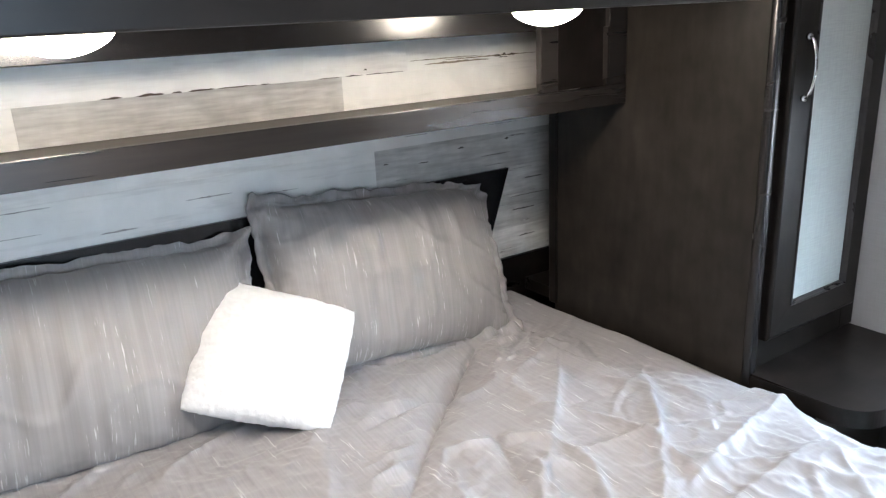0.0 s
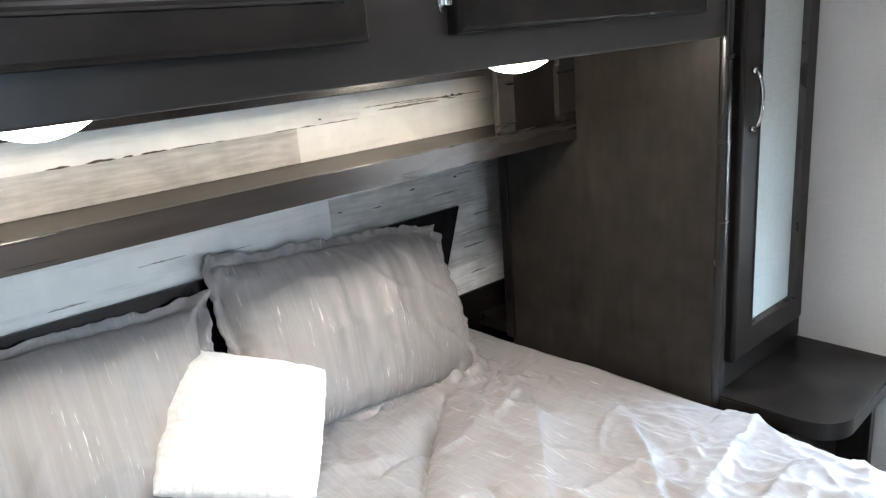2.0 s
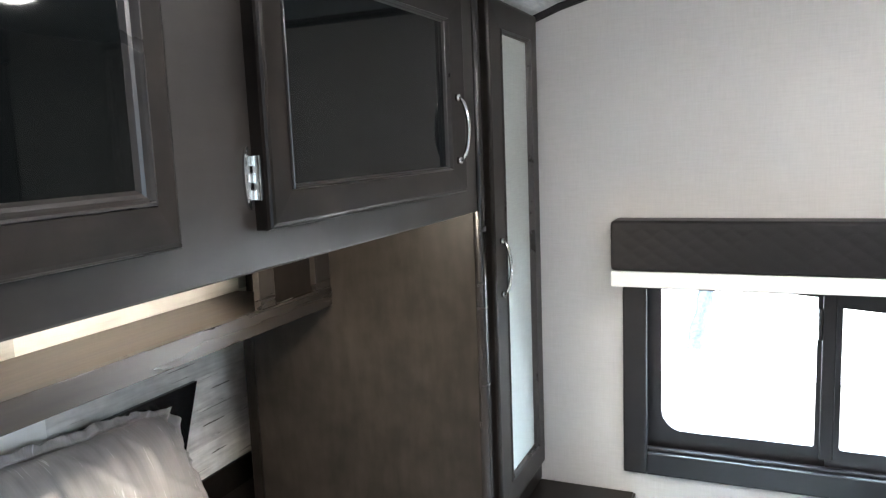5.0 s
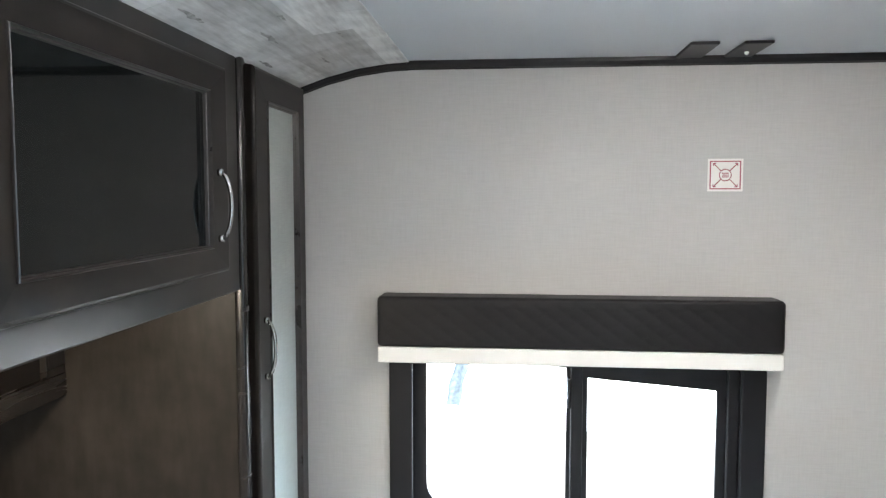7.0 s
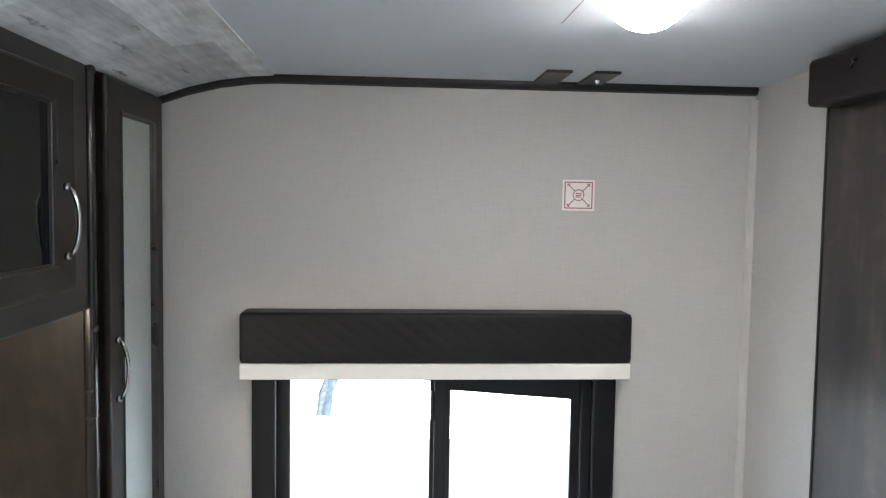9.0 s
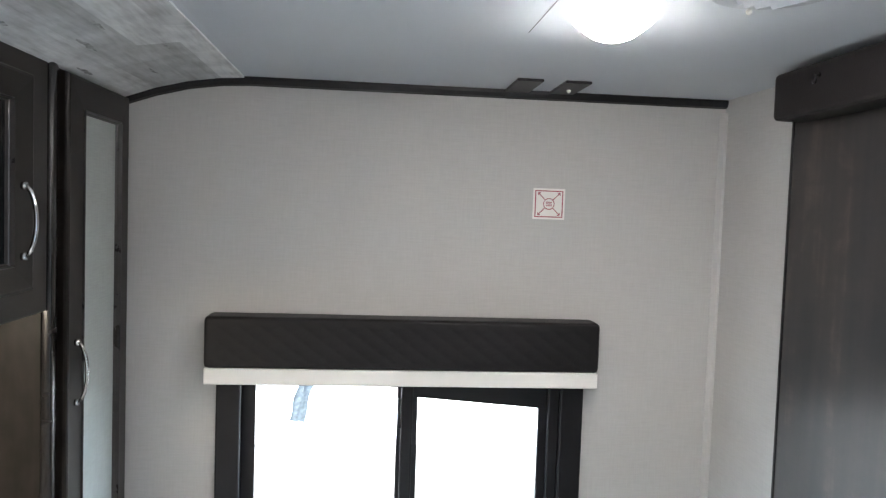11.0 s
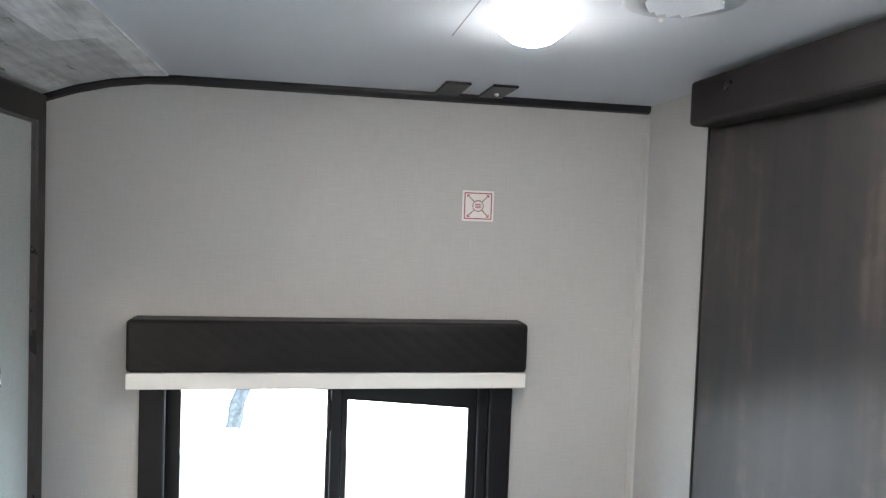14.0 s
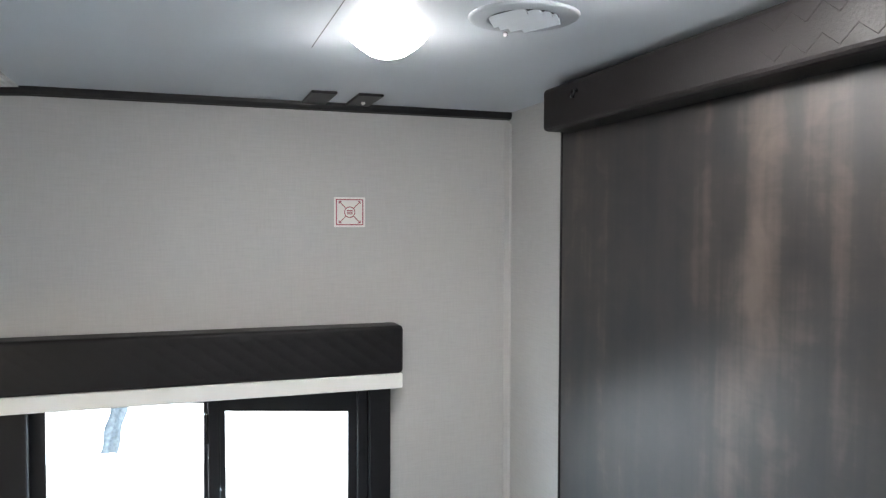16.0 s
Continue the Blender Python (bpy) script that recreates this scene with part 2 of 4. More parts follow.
FRAME = plain("window_frame_brown", (0.0095, 0.0092, 0.0108), 0.36, spec=0.36, vary=0.1, bump=0.05)
FROST = linen("pale_door_fabric", (0.34, 0.362, 0.345), 0.10, 0.45)
CHROME = plain("brushed_nickel", (0.66, 0.65, 0.63), 0.15, 1.0, vary=0.05)
LEATHER = plain("dark_quilted_vinyl", (0.0078, 0.0070, 0.0080), 0.46, spec=0.3, vary=0.15, bump=0.25, bscale=320)
HEADERV = plain("brown_padded_vinyl", (0.0095, 0.0078, 0.0082), 0.46, spec=0.24, vary=0.15, bump=0.25, bscale=320)
STITCH = plain("stitch_groove", (0.010, 0.009, 0.009), 0.7)
WHITE = plain("white_plastic", (0.78, 0.77, 0.74), 0.45, vary=0.03)
VENTW = plain("vent_plastic", (0.42, 0.455, 0.49), 0.4, vary=0.03)
DARKGAP = plain("vent_gap", (0.03, 0.03, 0.035), 0.7)
PLUSH = plain("white_plush", (0.80, 0.80, 0.79), 0.95, spec=0.1, vary=0.04, scale=60, bump=0.5, bscale=160)
CLOTH = sateen("taupe_bedspread", (0.31, 0.298, 0.300), (0.60, 0.59, 0.585), (14, 260, 20), (5, 220, 12), (3.0, 22, 5), 0.45, 0.28)
CLOTHP = sateen("taupe_pillowcase", (0.285, 0.265, 0.257), (0.56, 0.545, 0.535), (260, 22, 4), (190, 3.5, 4), (24, 3.0, 3), 0.55, 0.12)
RED = plain("red_print", (0.38, 0.10, 0.13), 0.6, vary=0.05)
PAPER = plain("sticker_paper", (0.80, 0.77, 0.74), 0.6, vary=0.03)
FLOOR = grain("floor_vinyl", (0.10, 0.08, 0.06), (0.2, 0.17, 0.13), (2, 18, 18), 0.45, 2, 9)
LAMP = plain("lamp_lens", (1.0, 0.975, 0.95), 0.4, emit=105.0, vary=0.0)
FILL_LENS = plain("fill_lamp_lens", (1.0, 0.965, 0.935), 0.4, emit=125.0, vary=0.0)
LAMPRIM = plain("lamp_lens_rim", (1.0, 0.98, 0.95), 0.4, emit=9.0, vary=0.0)
PUCK = plain("puck_lens", (1.0, 0.90, 0.74), 0.4, emit=68.0, vary=0.0)
TARP = plain("blue_tarp", (0.25, 0.32, 0.38), 0.8, vary=0.35, scale=30)

glass_m, gn, gl, gb = material("window_glass")
gb.inputs["Base Color"].default_value = (0.95, 0.97, 0.97, 1)
gb.inputs["Roughness"].default_value = 0.0
gb.inputs["Transmission Weight"].default_value = 1.0
gb.inputs["IOR"].default_value = 1.45

# ---- helpers of shape ----


def box(bm, x0, x1, y0, y1, z0, z1, bevel=0.0, seg=2):
    d = bmesh.ops.create_cube(bm, size=1.0)["verts"]
    for v in d:
        v.co = Vector((x0 + (v.co.x + 0.5) * (x1 - x0), y0 + (v.co.y + 0.5) * (y1 - y0), z0 + (v.co.z + 0.5) * (z1 - z0)))
    if bevel:
        edges = list({e for v in d for e in v.link_edges})
        bmesh.ops.bevel(bm, geom=edges, offset=bevel, segments=seg, affect="EDGES", profile=0.5)
    return d


def boxed(*args, **kw):
    bm = bmesh.new()
    box(bm, *args, **kw)
    return bm


def tube(bm, pts, r, seg=8, flat=1.0):
    """A round bar through pts."""
    rings = []
    for i, p in enumerate(pts):
        p = Vector(p)
        d = (Vector(pts[min(i + 1, len(pts) - 1)]) - Vector(pts[max(i - 1, 0)])).normalized()
        side = d.cross(Vector((0.31, 0.17, 0.93) if abs(d.z) < 0.8 else (0.93, 0.2, 0.1))).normalized()
        up = side.cross(d)
        rings.append([bm.verts.new(p + (side * math.cos(a) + up * math.sin(a) * flat) * r) for a in [2 * math.pi * k / seg for k in range(seg)]])
    for a, b in zip(rings, rings[1:]):
        for k in range(seg):
            bm.faces.new((a[k], a[(k + 1) % seg], b[(k + 1) % seg], b[k]))
    bm.faces.new(rings[0][::-1])
    bm.faces.new(rings[-1])


def extrude_profile(bm, pts, axis, a, b):
    """A prism: pts in the plane across axis, from a to b along it."""
    def at(p, s):
        return {"x": (s, p[0], p[1]), "y": (p[0], s, p[1]), "z": (p[0], p[1], s)}[axis]
    lo = [bm.verts.new(at(p, a)) for p in pts]
    hi = [bm.verts.new(at(p, b)) for p in pts]
    k = len(pts)
    for i in range(k):
        bm.faces.new((lo[i], lo[(i + 1) % k], hi[(i + 1) % k], hi[i]))
    bm.faces.new(lo[::-1])
    bm.faces.new(hi)


def finish(name, bm, mat, smooth=False):
    bmesh.ops.recalc_face_normals(bm, faces=bm.faces)
    me = bpy.data.meshes.new(name)
    bm.to_mesh(me)
    bm.free()
    me.materials.append(mat)
    if smooth:
        me.polygons.foreach_set("use_smooth", [True] * len(me.polygons))
    return me


def part(name, bm, mat, parent, label="", smooth=False):
    ob = new(name, finish(name, bm, mat, smooth))
    ob.parent = parent
    if label:
        tagged(ob, label)
    return ob


def thing(name, label, category, group="", kind="", at=(0, 0, 0)):
    ob = new(name)
    ob.empty_display_size = 0.05
    ob.location = at
    return tagged(ob, label, category, group, kind)


def solid(name, bm, mat, label, category, kind="", smooth=False, group=""):
    return tagged(new(name, finish(name, bm, mat, smooth)), label, category, group, kind)


# ---- the shell ----
HEAD, SIDE, REAR, LEFT, TOP = -0.745, 1.15, 1.195, -1.19, 2.0
END = 2.06              # end of the passage behind the partition
FRONT = -0.165          # face of wardrobe and overhead cabinet
INNER = 0.755           # bed-side face of the wardrobe
LOW = -0.855            # plank wall below the shelf, set back

solid("floor", boxed(HEAD - 0.33, END + 0.05, LEFT - 0.05, SIDE + 0.05, -0.04, 0.0), FLOOR, "brown vinyl floor under the bed", "floor", "structure")


def wall_with_hole(name, y0, y1, hx0, hx1, hz0, hz1, label):
    bm = bmesh.new()
    box(bm, HEAD - 0.33, hx0, y0, y1, 0, TOP + 0.03)
    box(bm, hx1, END + 0.05, y0, y1, 0, TOP + 0.03)
    box(bm, hx0, hx1, y0, y1, 0, hz0)
    box(bm, hx0, hx1, y0, y1, hz1, TOP + 0.03)
    bmesh.ops.remove_doubles(bm, verts=bm.verts, dist=1e-5)
    return solid(name, bm, WALL, label, "wall", "structure")


wall_with_hole("wall_window", SIDE, SIDE + 0.05, 0.075, 0.845, 0.905, 1.43, "pale grey linen-look wallpapered wall with a window")
solid("wall_left", boxed(HEAD - 0.33, END + 0.05, LEFT - 0.05, LEFT, 0, TOP + 0.03), WALL, "pale grey linen-look side wall", "wall", "structure")
def wall_front_mesh():
    """Front wall: the upper part stands forward over the shelf, the lower part is set back behind the pillows."""
    bm = bmesh.new()
    box(bm, HEAD - 0.06, HEAD - 0.012, LEFT, SIDE, 1.353, TOP)
    box(bm, LOW - 0.06, LOW - 0.012, LEFT, SIDE, 0.900, 1.353)
    box(bm, LOW - 0.012, HEAD - 0.06, LEFT, SIDE, 1.353, 1.37)
    return bm


wall_front = solid("wall_front", wall_front_mesh(), WALL, "front wall clad in whitewashed planks", "wall", "structure")
bm = bmesh.new()
box(bm, REAR, REAR + 0.05, -0.18, SIDE, 0, TOP)
box(bm, REAR, REAR + 0.05, LEFT, -0.18, 1.93, TOP)
box(bm, REAR, REAR + 0.05, LEFT, -1.10, 0, 1.93)
solid("wall_rear", bm, WALL, "pale grey linen-look partition beside the panel", "wall", "structure")
# unseen wall, added to keep sky light from leaking in past the bed head
solid("wall_nose", boxed(HEAD - 0.38, HEAD - 0.33, LEFT - 0.05, SIDE + 0.05, 0, TOP + 0.03), WALL, "plain outer wall behind the bed head", "wall", "structure")
bm = bmesh.new()
for y0, y1, z0, z1 in ((LEFT, -1.06, 0, TOP), (-0.18, SIDE, 0, TOP), (-1.06, -0.18, 0, 0.68), (-1.06, -0.18, 1.82, TOP)):
    box(bm, END, END + 0.05, y0, y1, z0, z1)
solid("wall_end", bm, WALL, "plain end wall with a window opening", "wall", "structure")
solid("wall_left_front", boxed(HEAD, FRONT, LEFT, -INNER, 0, TOP - 0.06), WALL, "plain wall closing the front corner", "wall", "structure")

# ceiling: flat, then a gentle curve down to the front
bm = bmesh.new()
prof = [(END + 0.05, TOP), (0.10, TOP), (0.04, TOP - 0.003), (-0.03, TOP - 0.013), (-0.10, TOP - 0.031), (-0.17, TOP - 0.056), (-0.30, TOP - 0.115), (HEAD - 0.33, TOP - 0.46)]
extrude_profile(bm, prof + [(HEAD - 0.33, TOP + 0.05), (END + 0.05, TOP + 0.05)], "y", LEFT - 0.05, SIDE + 0.05)
solid("ceiling", bm, CEIL, "smooth pale grey vinyl ceiling", "ceiling", "structure")
# whitewashed plank cladding over the front of the ceiling, in staggered strips
bm = bmesh.new()
line = [(0.088, TOP - 0.0005), (0.04, TOP - 0.0035), (-0.03, TOP - 0.0135), (-0.10, TOP - 0.0315), (-0.17, TOP - 0.0565), (-0.25, TOP - 0.0915)]
for i in range(len(line) - 1):
    (xa, za), (xb, zb) = line[i], line[i + 1]
    cuts = [-1.19, -0.5, 0.12 + 0.3 * (i % 2), 0.66 + 0.12 * (i % 3), 1.149]
    for ya, yb in zip(cuts, cuts[1:]):
        d = box(bm, 0, 1, ya + 0.0004, yb - 0.0004, 0, 1)
        for v in d:
            u, w = v.co.x, v.co.z
            v.co = Vector((xa + (xb - xa) * u, v.co.y, za + (zb - za) * u - 0.003 * w))
solid("ceiling_front", bm, PLANKC, "whitewashed grey plank cladding at the front of the ceiling", "ceiling", "structure")
# dark knots and open joints in that cladding
bm = bmesh.new()
rk = random.Random(9)
for kx, ky, ln, wd in ((0.012, 0.80, 0.05, 0.004), (-0.04, 0.62, 0.07, 0.006), (-0.09, 0.72, 0.10, 0.008), (-0.13, 0.50, 0.09, 0.007), (-0.145, 0.86, 0.08, 0.006), (-0.06, 0.98, 0.07, 0.005), (-0.12, 0.20, 0.10, 0.007), (-0.03, 0.25, 0.06, 0.005)):
    top_, low_ = [], []
    for q in range(9):
        f = math.sin(math.pi * q / 8) ** 0.6
        yq, xa, xb = ky + ln * (q / 8 - 0.5), kx + wd * f * rk.uniform(0.2, 1), kx - wd * f * rk.uniform(0.2, 1)
        za, zb = [TOP - 0.0042 - np.interp(-v, [-0.088, -0.04, 0.03, 0.10, 0.17, 0.25], [0.0, 0.003, 0.013, 0.031, 0.056, 0.091]) for v in (xa, xb)]
        top_.append(bm.verts.new((xa, yq, za)))
        low_.append(bm.verts.new((xb, yq, zb)))
    for q in range(8):
        bm.faces.new((low_[q], low_[q + 1], top_[q + 1], top_[q]))
solid("trim_ceiling_knots", bm, plain("weathered_knot", (0.32, 0.32, 0.315), 0.8, vary=0.5, scale=70), "dark weathered knots in the ceiling planks", "trim", "structure")
# thin seam in the ceiling vinyl
solid("trim_ceiling_seam", boxed(0.6068, 0.6082, -1.15, 0.60, TOP - 0.0003, TOP + 0.002), plain("seam_shadow", (0.12, 0.125, 0.13), 0.7), "thin seam in the ceiling", "trim", "structure")
# dark cove trim where the window wall meets the ceiling
bm = bmesh.new()
tl = [(REAR, TOP), (0.10, TOP), (0.04, TOP - 0.003), (-0.03, TOP - 0.013), (-0.10, TOP - 0.031), (FRONT + 0.002, TOP - 0.053)]
rings = []
for x, z in tl:
    rings.append([bm.verts.new((x, SIDE, z + 0.003)), bm.verts.new((x, SIDE - 0.013, z + 0.003)), bm.verts.new((x, SIDE - 0.013, z - 0.008)), bm.verts.new((x, SIDE - 0.009, z - 0.016)), bm.verts.new((x, SIDE, z - 0.019))])
for a, b in zip(rings, rings[1:]):
    for k in range(5):
        bm.faces.new((a[k], a[(k + 1) % 5], b[(k + 1) % 5], b[k]))
bm.faces.new(rings[0])
bm.faces.new(rings[-1][::-1])
solid("trim_ceiling", bm, FRAME, "dark brown trim along wall and ceiling", "trim", "structure")
# pale quarter-round in the corner of window wall and partition
bm = bmesh.new()
extrude_profile(bm, [(REAR, SIDE), (REAR - 0.014, SIDE), (REAR - 0.013, SIDE - 0.006), (REAR - 0.006, SIDE - 0.013), (REAR, SIDE - 0.014)], "z", 0.0, TOP - 0.03)
solid("trim_corner", bm, linen("trim_paper", (0.50, 0.493, 0.48), 0.03), "pale corner moulding", "trim", "structure")

# ---- window in the side wall ----
win = thing("window_1", "dark-framed sliding window with rounded panes, bright daylight outside", "window", kind="structure", at=(0.46, SIDE, 1.16))
win_inv = Matrix.Translation(win.location).inverted()


def wpart(name, bm, mat, label="", smooth=False):
    bmesh.ops.transform(bm, matrix=win_inv, verts=bm.verts)
    return part(name, bm, mat, win, label, smooth)


def ring_frame(x0, x1, z0, z1, w, y0, y1, bev=0.004):
    bm = bmesh.new()
    box(bm, x0, x0 + w, y0, y1, z0, z1, bev)
    box(bm, x1 - w, x1, y0, y1, z0, z1, bev)
    box(bm, x0 + w, x1 - w, y0, y1, z0, z0 + w, bev)
    box(bm, x0 + w, x1 - w, y0, y1, z1 - w, z1, bev)
    return bm


wpart("outer_trim", ring_frame(0.040, 0.879, 0.872, 1.455, 0.054, SIDE - 0.016, SIDE - 0.002), FRAME, "dark brown trim ring")
wpart("jamb", ring_frame(0.078, 0.842, 0.908, 1.43, 0.012, SIDE - 0.010, SIDE + 0.05), FRAME)


def rounded_sash(x0, x1, z0, z1, gx0, gx1, gz0, ztl, ztr, rl, rr, y0, y1):
    """A sash plate with a pane hole, rounded at the lower corners."""
    inner = []
    for k in range(7):
        a = math.pi + k * math.pi / 12
        inner.append((gx0 + rl + rl * math.cos(a), gz0 + rl + rl * math.sin(a)))
    for k in range(7):
        a = 1.5 * math.pi + k * math.pi / 12
        inner.append((gx1 - rr + rr * math.cos(a), gz0 + rr + rr * math.sin(a)))
    inner += [(gx1, ztr), (gx0, ztl)]
    outer = []
    for px, pz in inner:
        outer.append((px, pz))
    bm = bmesh.new()
    def clampo(i):
        px, pz = inner[i]
        if i < 4:
            return (x0, pz if i else gz0 + rl) if i else (x0, pz)
        if i < 10:
            return (px, z0)
        if i < 14:
            return (x1, pz)
        return (x1, z1) if i == 14 else (x0, z1)
    out = [clampo(i) for i in range(len(inner))]
    out[3], out[4] = (x0, z0), (inner[4][0], z0)
    out[10] = (x1, z0)
    for i in (1, 2):
        out[i] = (x0, inner[i][1])
    rows = []
    for y in (y0, y1):
        rows.append(([bm.verts.new((p[0], y, p[1])) for p in inner], [bm.verts.new((p[0], y, p[1])) for p in out]))
    k = len(inner)
    for i in range(k):
        j = (i + 1) % k
        (ia, oa), (ib, ob) = rows
        bm.faces.new((ia[i], ia[j], oa[j], oa[i]))
        bm.faces.new((ib[i], ob[i], ob[j], ib[j]))
        bm.faces.new((ia[i], ib[i], ib[j], ia[j]))
        bm.faces.new((oa[i], oa[j], ob[j], ob[i]))
    return bm


wpart("fixed_sash", rounded_sash(0.09, 0.468, 0.92, 1.42, 0.122, 0.446, 0.972, 1.335, 1.305, 0.05, 0.006, SIDE + 0.022, SIDE + 0.034), FRAME)
wpart("sliding_sash", rounded_sash(0.468, 0.83, 0.92, 1.42, 0.494, 0.780, 0.972, 1.285, 1.262, 0.006, 0.042, SIDE + 0.014, SIDE + 0.026), FRAME)
wpart("meeting_rail", boxed(0.455, 0.482, SIDE + 0.004, SIDE + 0.014, 0.95, 1.42, bevel=0.003), FRAME)
wpart("latch", boxed(0.447, 0.456, SIDE + 0.002, SIDE + 0.016, 1.215, 1.285, bevel=0.002), BLACKBOARD, "small black latch")
wpart("track", boxed(0.09, 0.83, SIDE - 0.004, SIDE + 0.012, 0.922, 0.934, bevel=0.002), FRAME)
wpart("side_post", boxed(0.800, 0.826, SIDE - 0.002, SIDE + 0.012, 0.934, 1.42, bevel=0.003), FRAME)
for gx0, gx1, gy in ((0.11, 0.46, SIDE + 0.028), (0.48, 0.80, SIDE + 0.020)):
    g = wpart("pane", boxed(gx0, gx1, gy - 0.0015, gy + 0.0015, 0.95, 1.41), glass_m)
    g.visible_shadow = False

# daylight beyond: a pale backdrop and a scrap of blue sheeting
bd, bn, bl2, bb = material("bright_haze")
bb.inputs["Base Color"].default_value = (0.9, 0.93, 0.95, 1)
bb.inputs["Emission Color"].default_value = (0.82, 0.92, 1.0, 1)
bb.inputs["Emission Strength"].default_value = 7.0
solid("backdrop", boxed(-9, 9, 7.0, 7.05, -4, 7), bd, "overexposed white daylight outside", "backdrop", "structure")
solid("ground", boxed(-40, 40, -40, 40, -0.75, -0.7), plain("pale_gravel", (0.35, 0.34, 0.32), 0.9), "pale gravel lot outside", "ground", "structure")

tp = thing("tarp", "pale blue tarp hung from a white pole outside", "tarp", at=(-0.26, 6.8, -0.7))
part("pole", boxed(0.01, 0.04, 0.03, 0.06, 0.0, 0.95), WHITE, tp, "white pole")
bm = bmesh.new()
g = [[bm.verts.new((-0.12 + 0.15 * i / 6 + 0.14 * j / 10 + 0.012 * math.sin(j * 1.3 + i), -0.02 + 0.02 * math.sin(i * 1.9), 0.30 + 0.63 * j / 10)) for i in range(7)] for j in range(11)]
for j in range(10):
    for i in range(6):
        bm.faces.new((g[j][i], g[j][i + 1], g[j + 1][i + 1], g[j + 1][i]))
part("sheet", bm, TARP, tp, smooth=True)

# ---- valance over the window ----


def zigzag(bm, radius, a, b, fixed, z, period, amp, axis):
    k = int(abs(b - a) / period * 2)
    pts = []
    for i in range(k + 1):
        s = a + (b - a) * i / k
        zz = z + (amp if i % 2 else -amp)
        pts.append((s, fixed, zz) if axis == "x" else (fixed, s, zz))
    tube(bm, pts, radius, 5)


val = thing("window_valance", "dark quilted vinyl valance box with white shade rail above the window", "valance", at=(0.459, 1.11, 1.40))


def vpart(name, bm, mat, label="", smooth=False):
    bmesh.ops.transform(bm, matrix=Matrix.Translation(val.location).inverted(), verts=bm.verts)
    return part(name, bm, mat, val, label, smooth)


vpart("cornice", boxed(0.024, 0.894, 1.073, SIDE - 0.002, 1.366, 1.479, bevel=0.010, seg=3), LEATHER)
bm = bmesh.new()
QX, QZ = 290, 34
quilt = []
for i in range(QX + 1):
    col = []
    for j in range(QZ + 1):
        qx, qz = 0.033 + 0.852 * i / QX, 1.3745 + 0.097 * j / QZ
        da, db = qx / 0.046 + qz / 0.034, qx / 0.046 - qz / 0.034
        puff = (abs(math.sin(math.pi * da)) * abs(math.sin(math.pi * db))) ** 0.5
        rim = min(1.0, 8 * min(i / QX * 8, (1 - i / QX) * 8, j / QZ, 1 - j / QZ))
        col.append(bm.verts.new((qx, 1.0731 - 0.0011 * puff * rim, qz)))
    quilt.append(col)
for i in range(QX):
    for j in range(QZ):
        bm.faces.new((quilt[i][j], quilt[i + 1][j], quilt[i + 1][j + 1], quilt[i][j + 1]))
vpart("quilting", bm, LEATHER, "diamond-quilted vinyl face", True)
vpart("shade_rail", boxed(0.025, 0.892, 1.074, 1.142, 1.331, 1.366, bevel=0.003), WHITE, "white roller shade bottom rail")
vpart("shade_fold", boxed(0.06, 0.86, 1.112, 1.128, 1.322, 1.331), LEATHER)

# ---- exit sticker on the wall ----
st = thing("wall_sticker", "small white sticker with red square and crossed arrows on the wall", "sticker", at=(0.781, SIDE - 0.001, 1.7445))
part("paper", boxed(-0.0375, 0.0375, -0.0006, 0.0, -0.0355, 0.0355), PAPER, st)
bm = bmesh.new()
for a, b, c, d in ((-0.033, 0.033, 0.0285, 0.031), (-0.033, 0.033, -0.031, -0.0285), (-0.033, -0.0305, -0.0285, 0.0285), (0.0305, 0.033, -0.0285, 0.0285)):
    box(bm, a, b, -0.0012, -0.0004, c, d)
part("border", bm, RED, st, "red printed border")
bm = bmesh.new()
tube(bm, [(0.0125 * math.cos(a), -0.0008, 0.0125 * math.sin(a)) for a in [2 * math.pi * k / 24 for k in range(25)]], 0.0011, 4)
part("circle", bm, RED, st, "red printed ring")
for k in range(4):
    a = math.pi / 4 + k * math.pi / 2
    c, s = math.cos(a), math.sin(a)
    bm = bmesh.new()
    tube(bm, [(0.013 * c, -0.0008, 0.013 * s), (0.036 * c, -0.0008, 0.036 * s)], 0.0011, 4)
    tube(bm, [(0.036 * c, -0.0008, 0.036 * s), (0.036 * c - 0.008 * c, -0.0008, 0.036 * s)], 0.0011, 4)
    tube(bm, [(0.036 * c, -0.0008, 0.036 * s), (0.036 * c, -0.0008, 0.036 * s - 0.008 * s)], 0.0011, 4)
    part("arrow", bm, RED, st)
bm = bmesh.new()
for zz in (-0.004, 0.0, 0.004):
    box(bm, -0.007, 0.007, -0.0011, -0.0004, zz - 0.0011, zz + 0.0011)
part("text_bars", bm, RED, st)

# ---- ceiling fittings ----


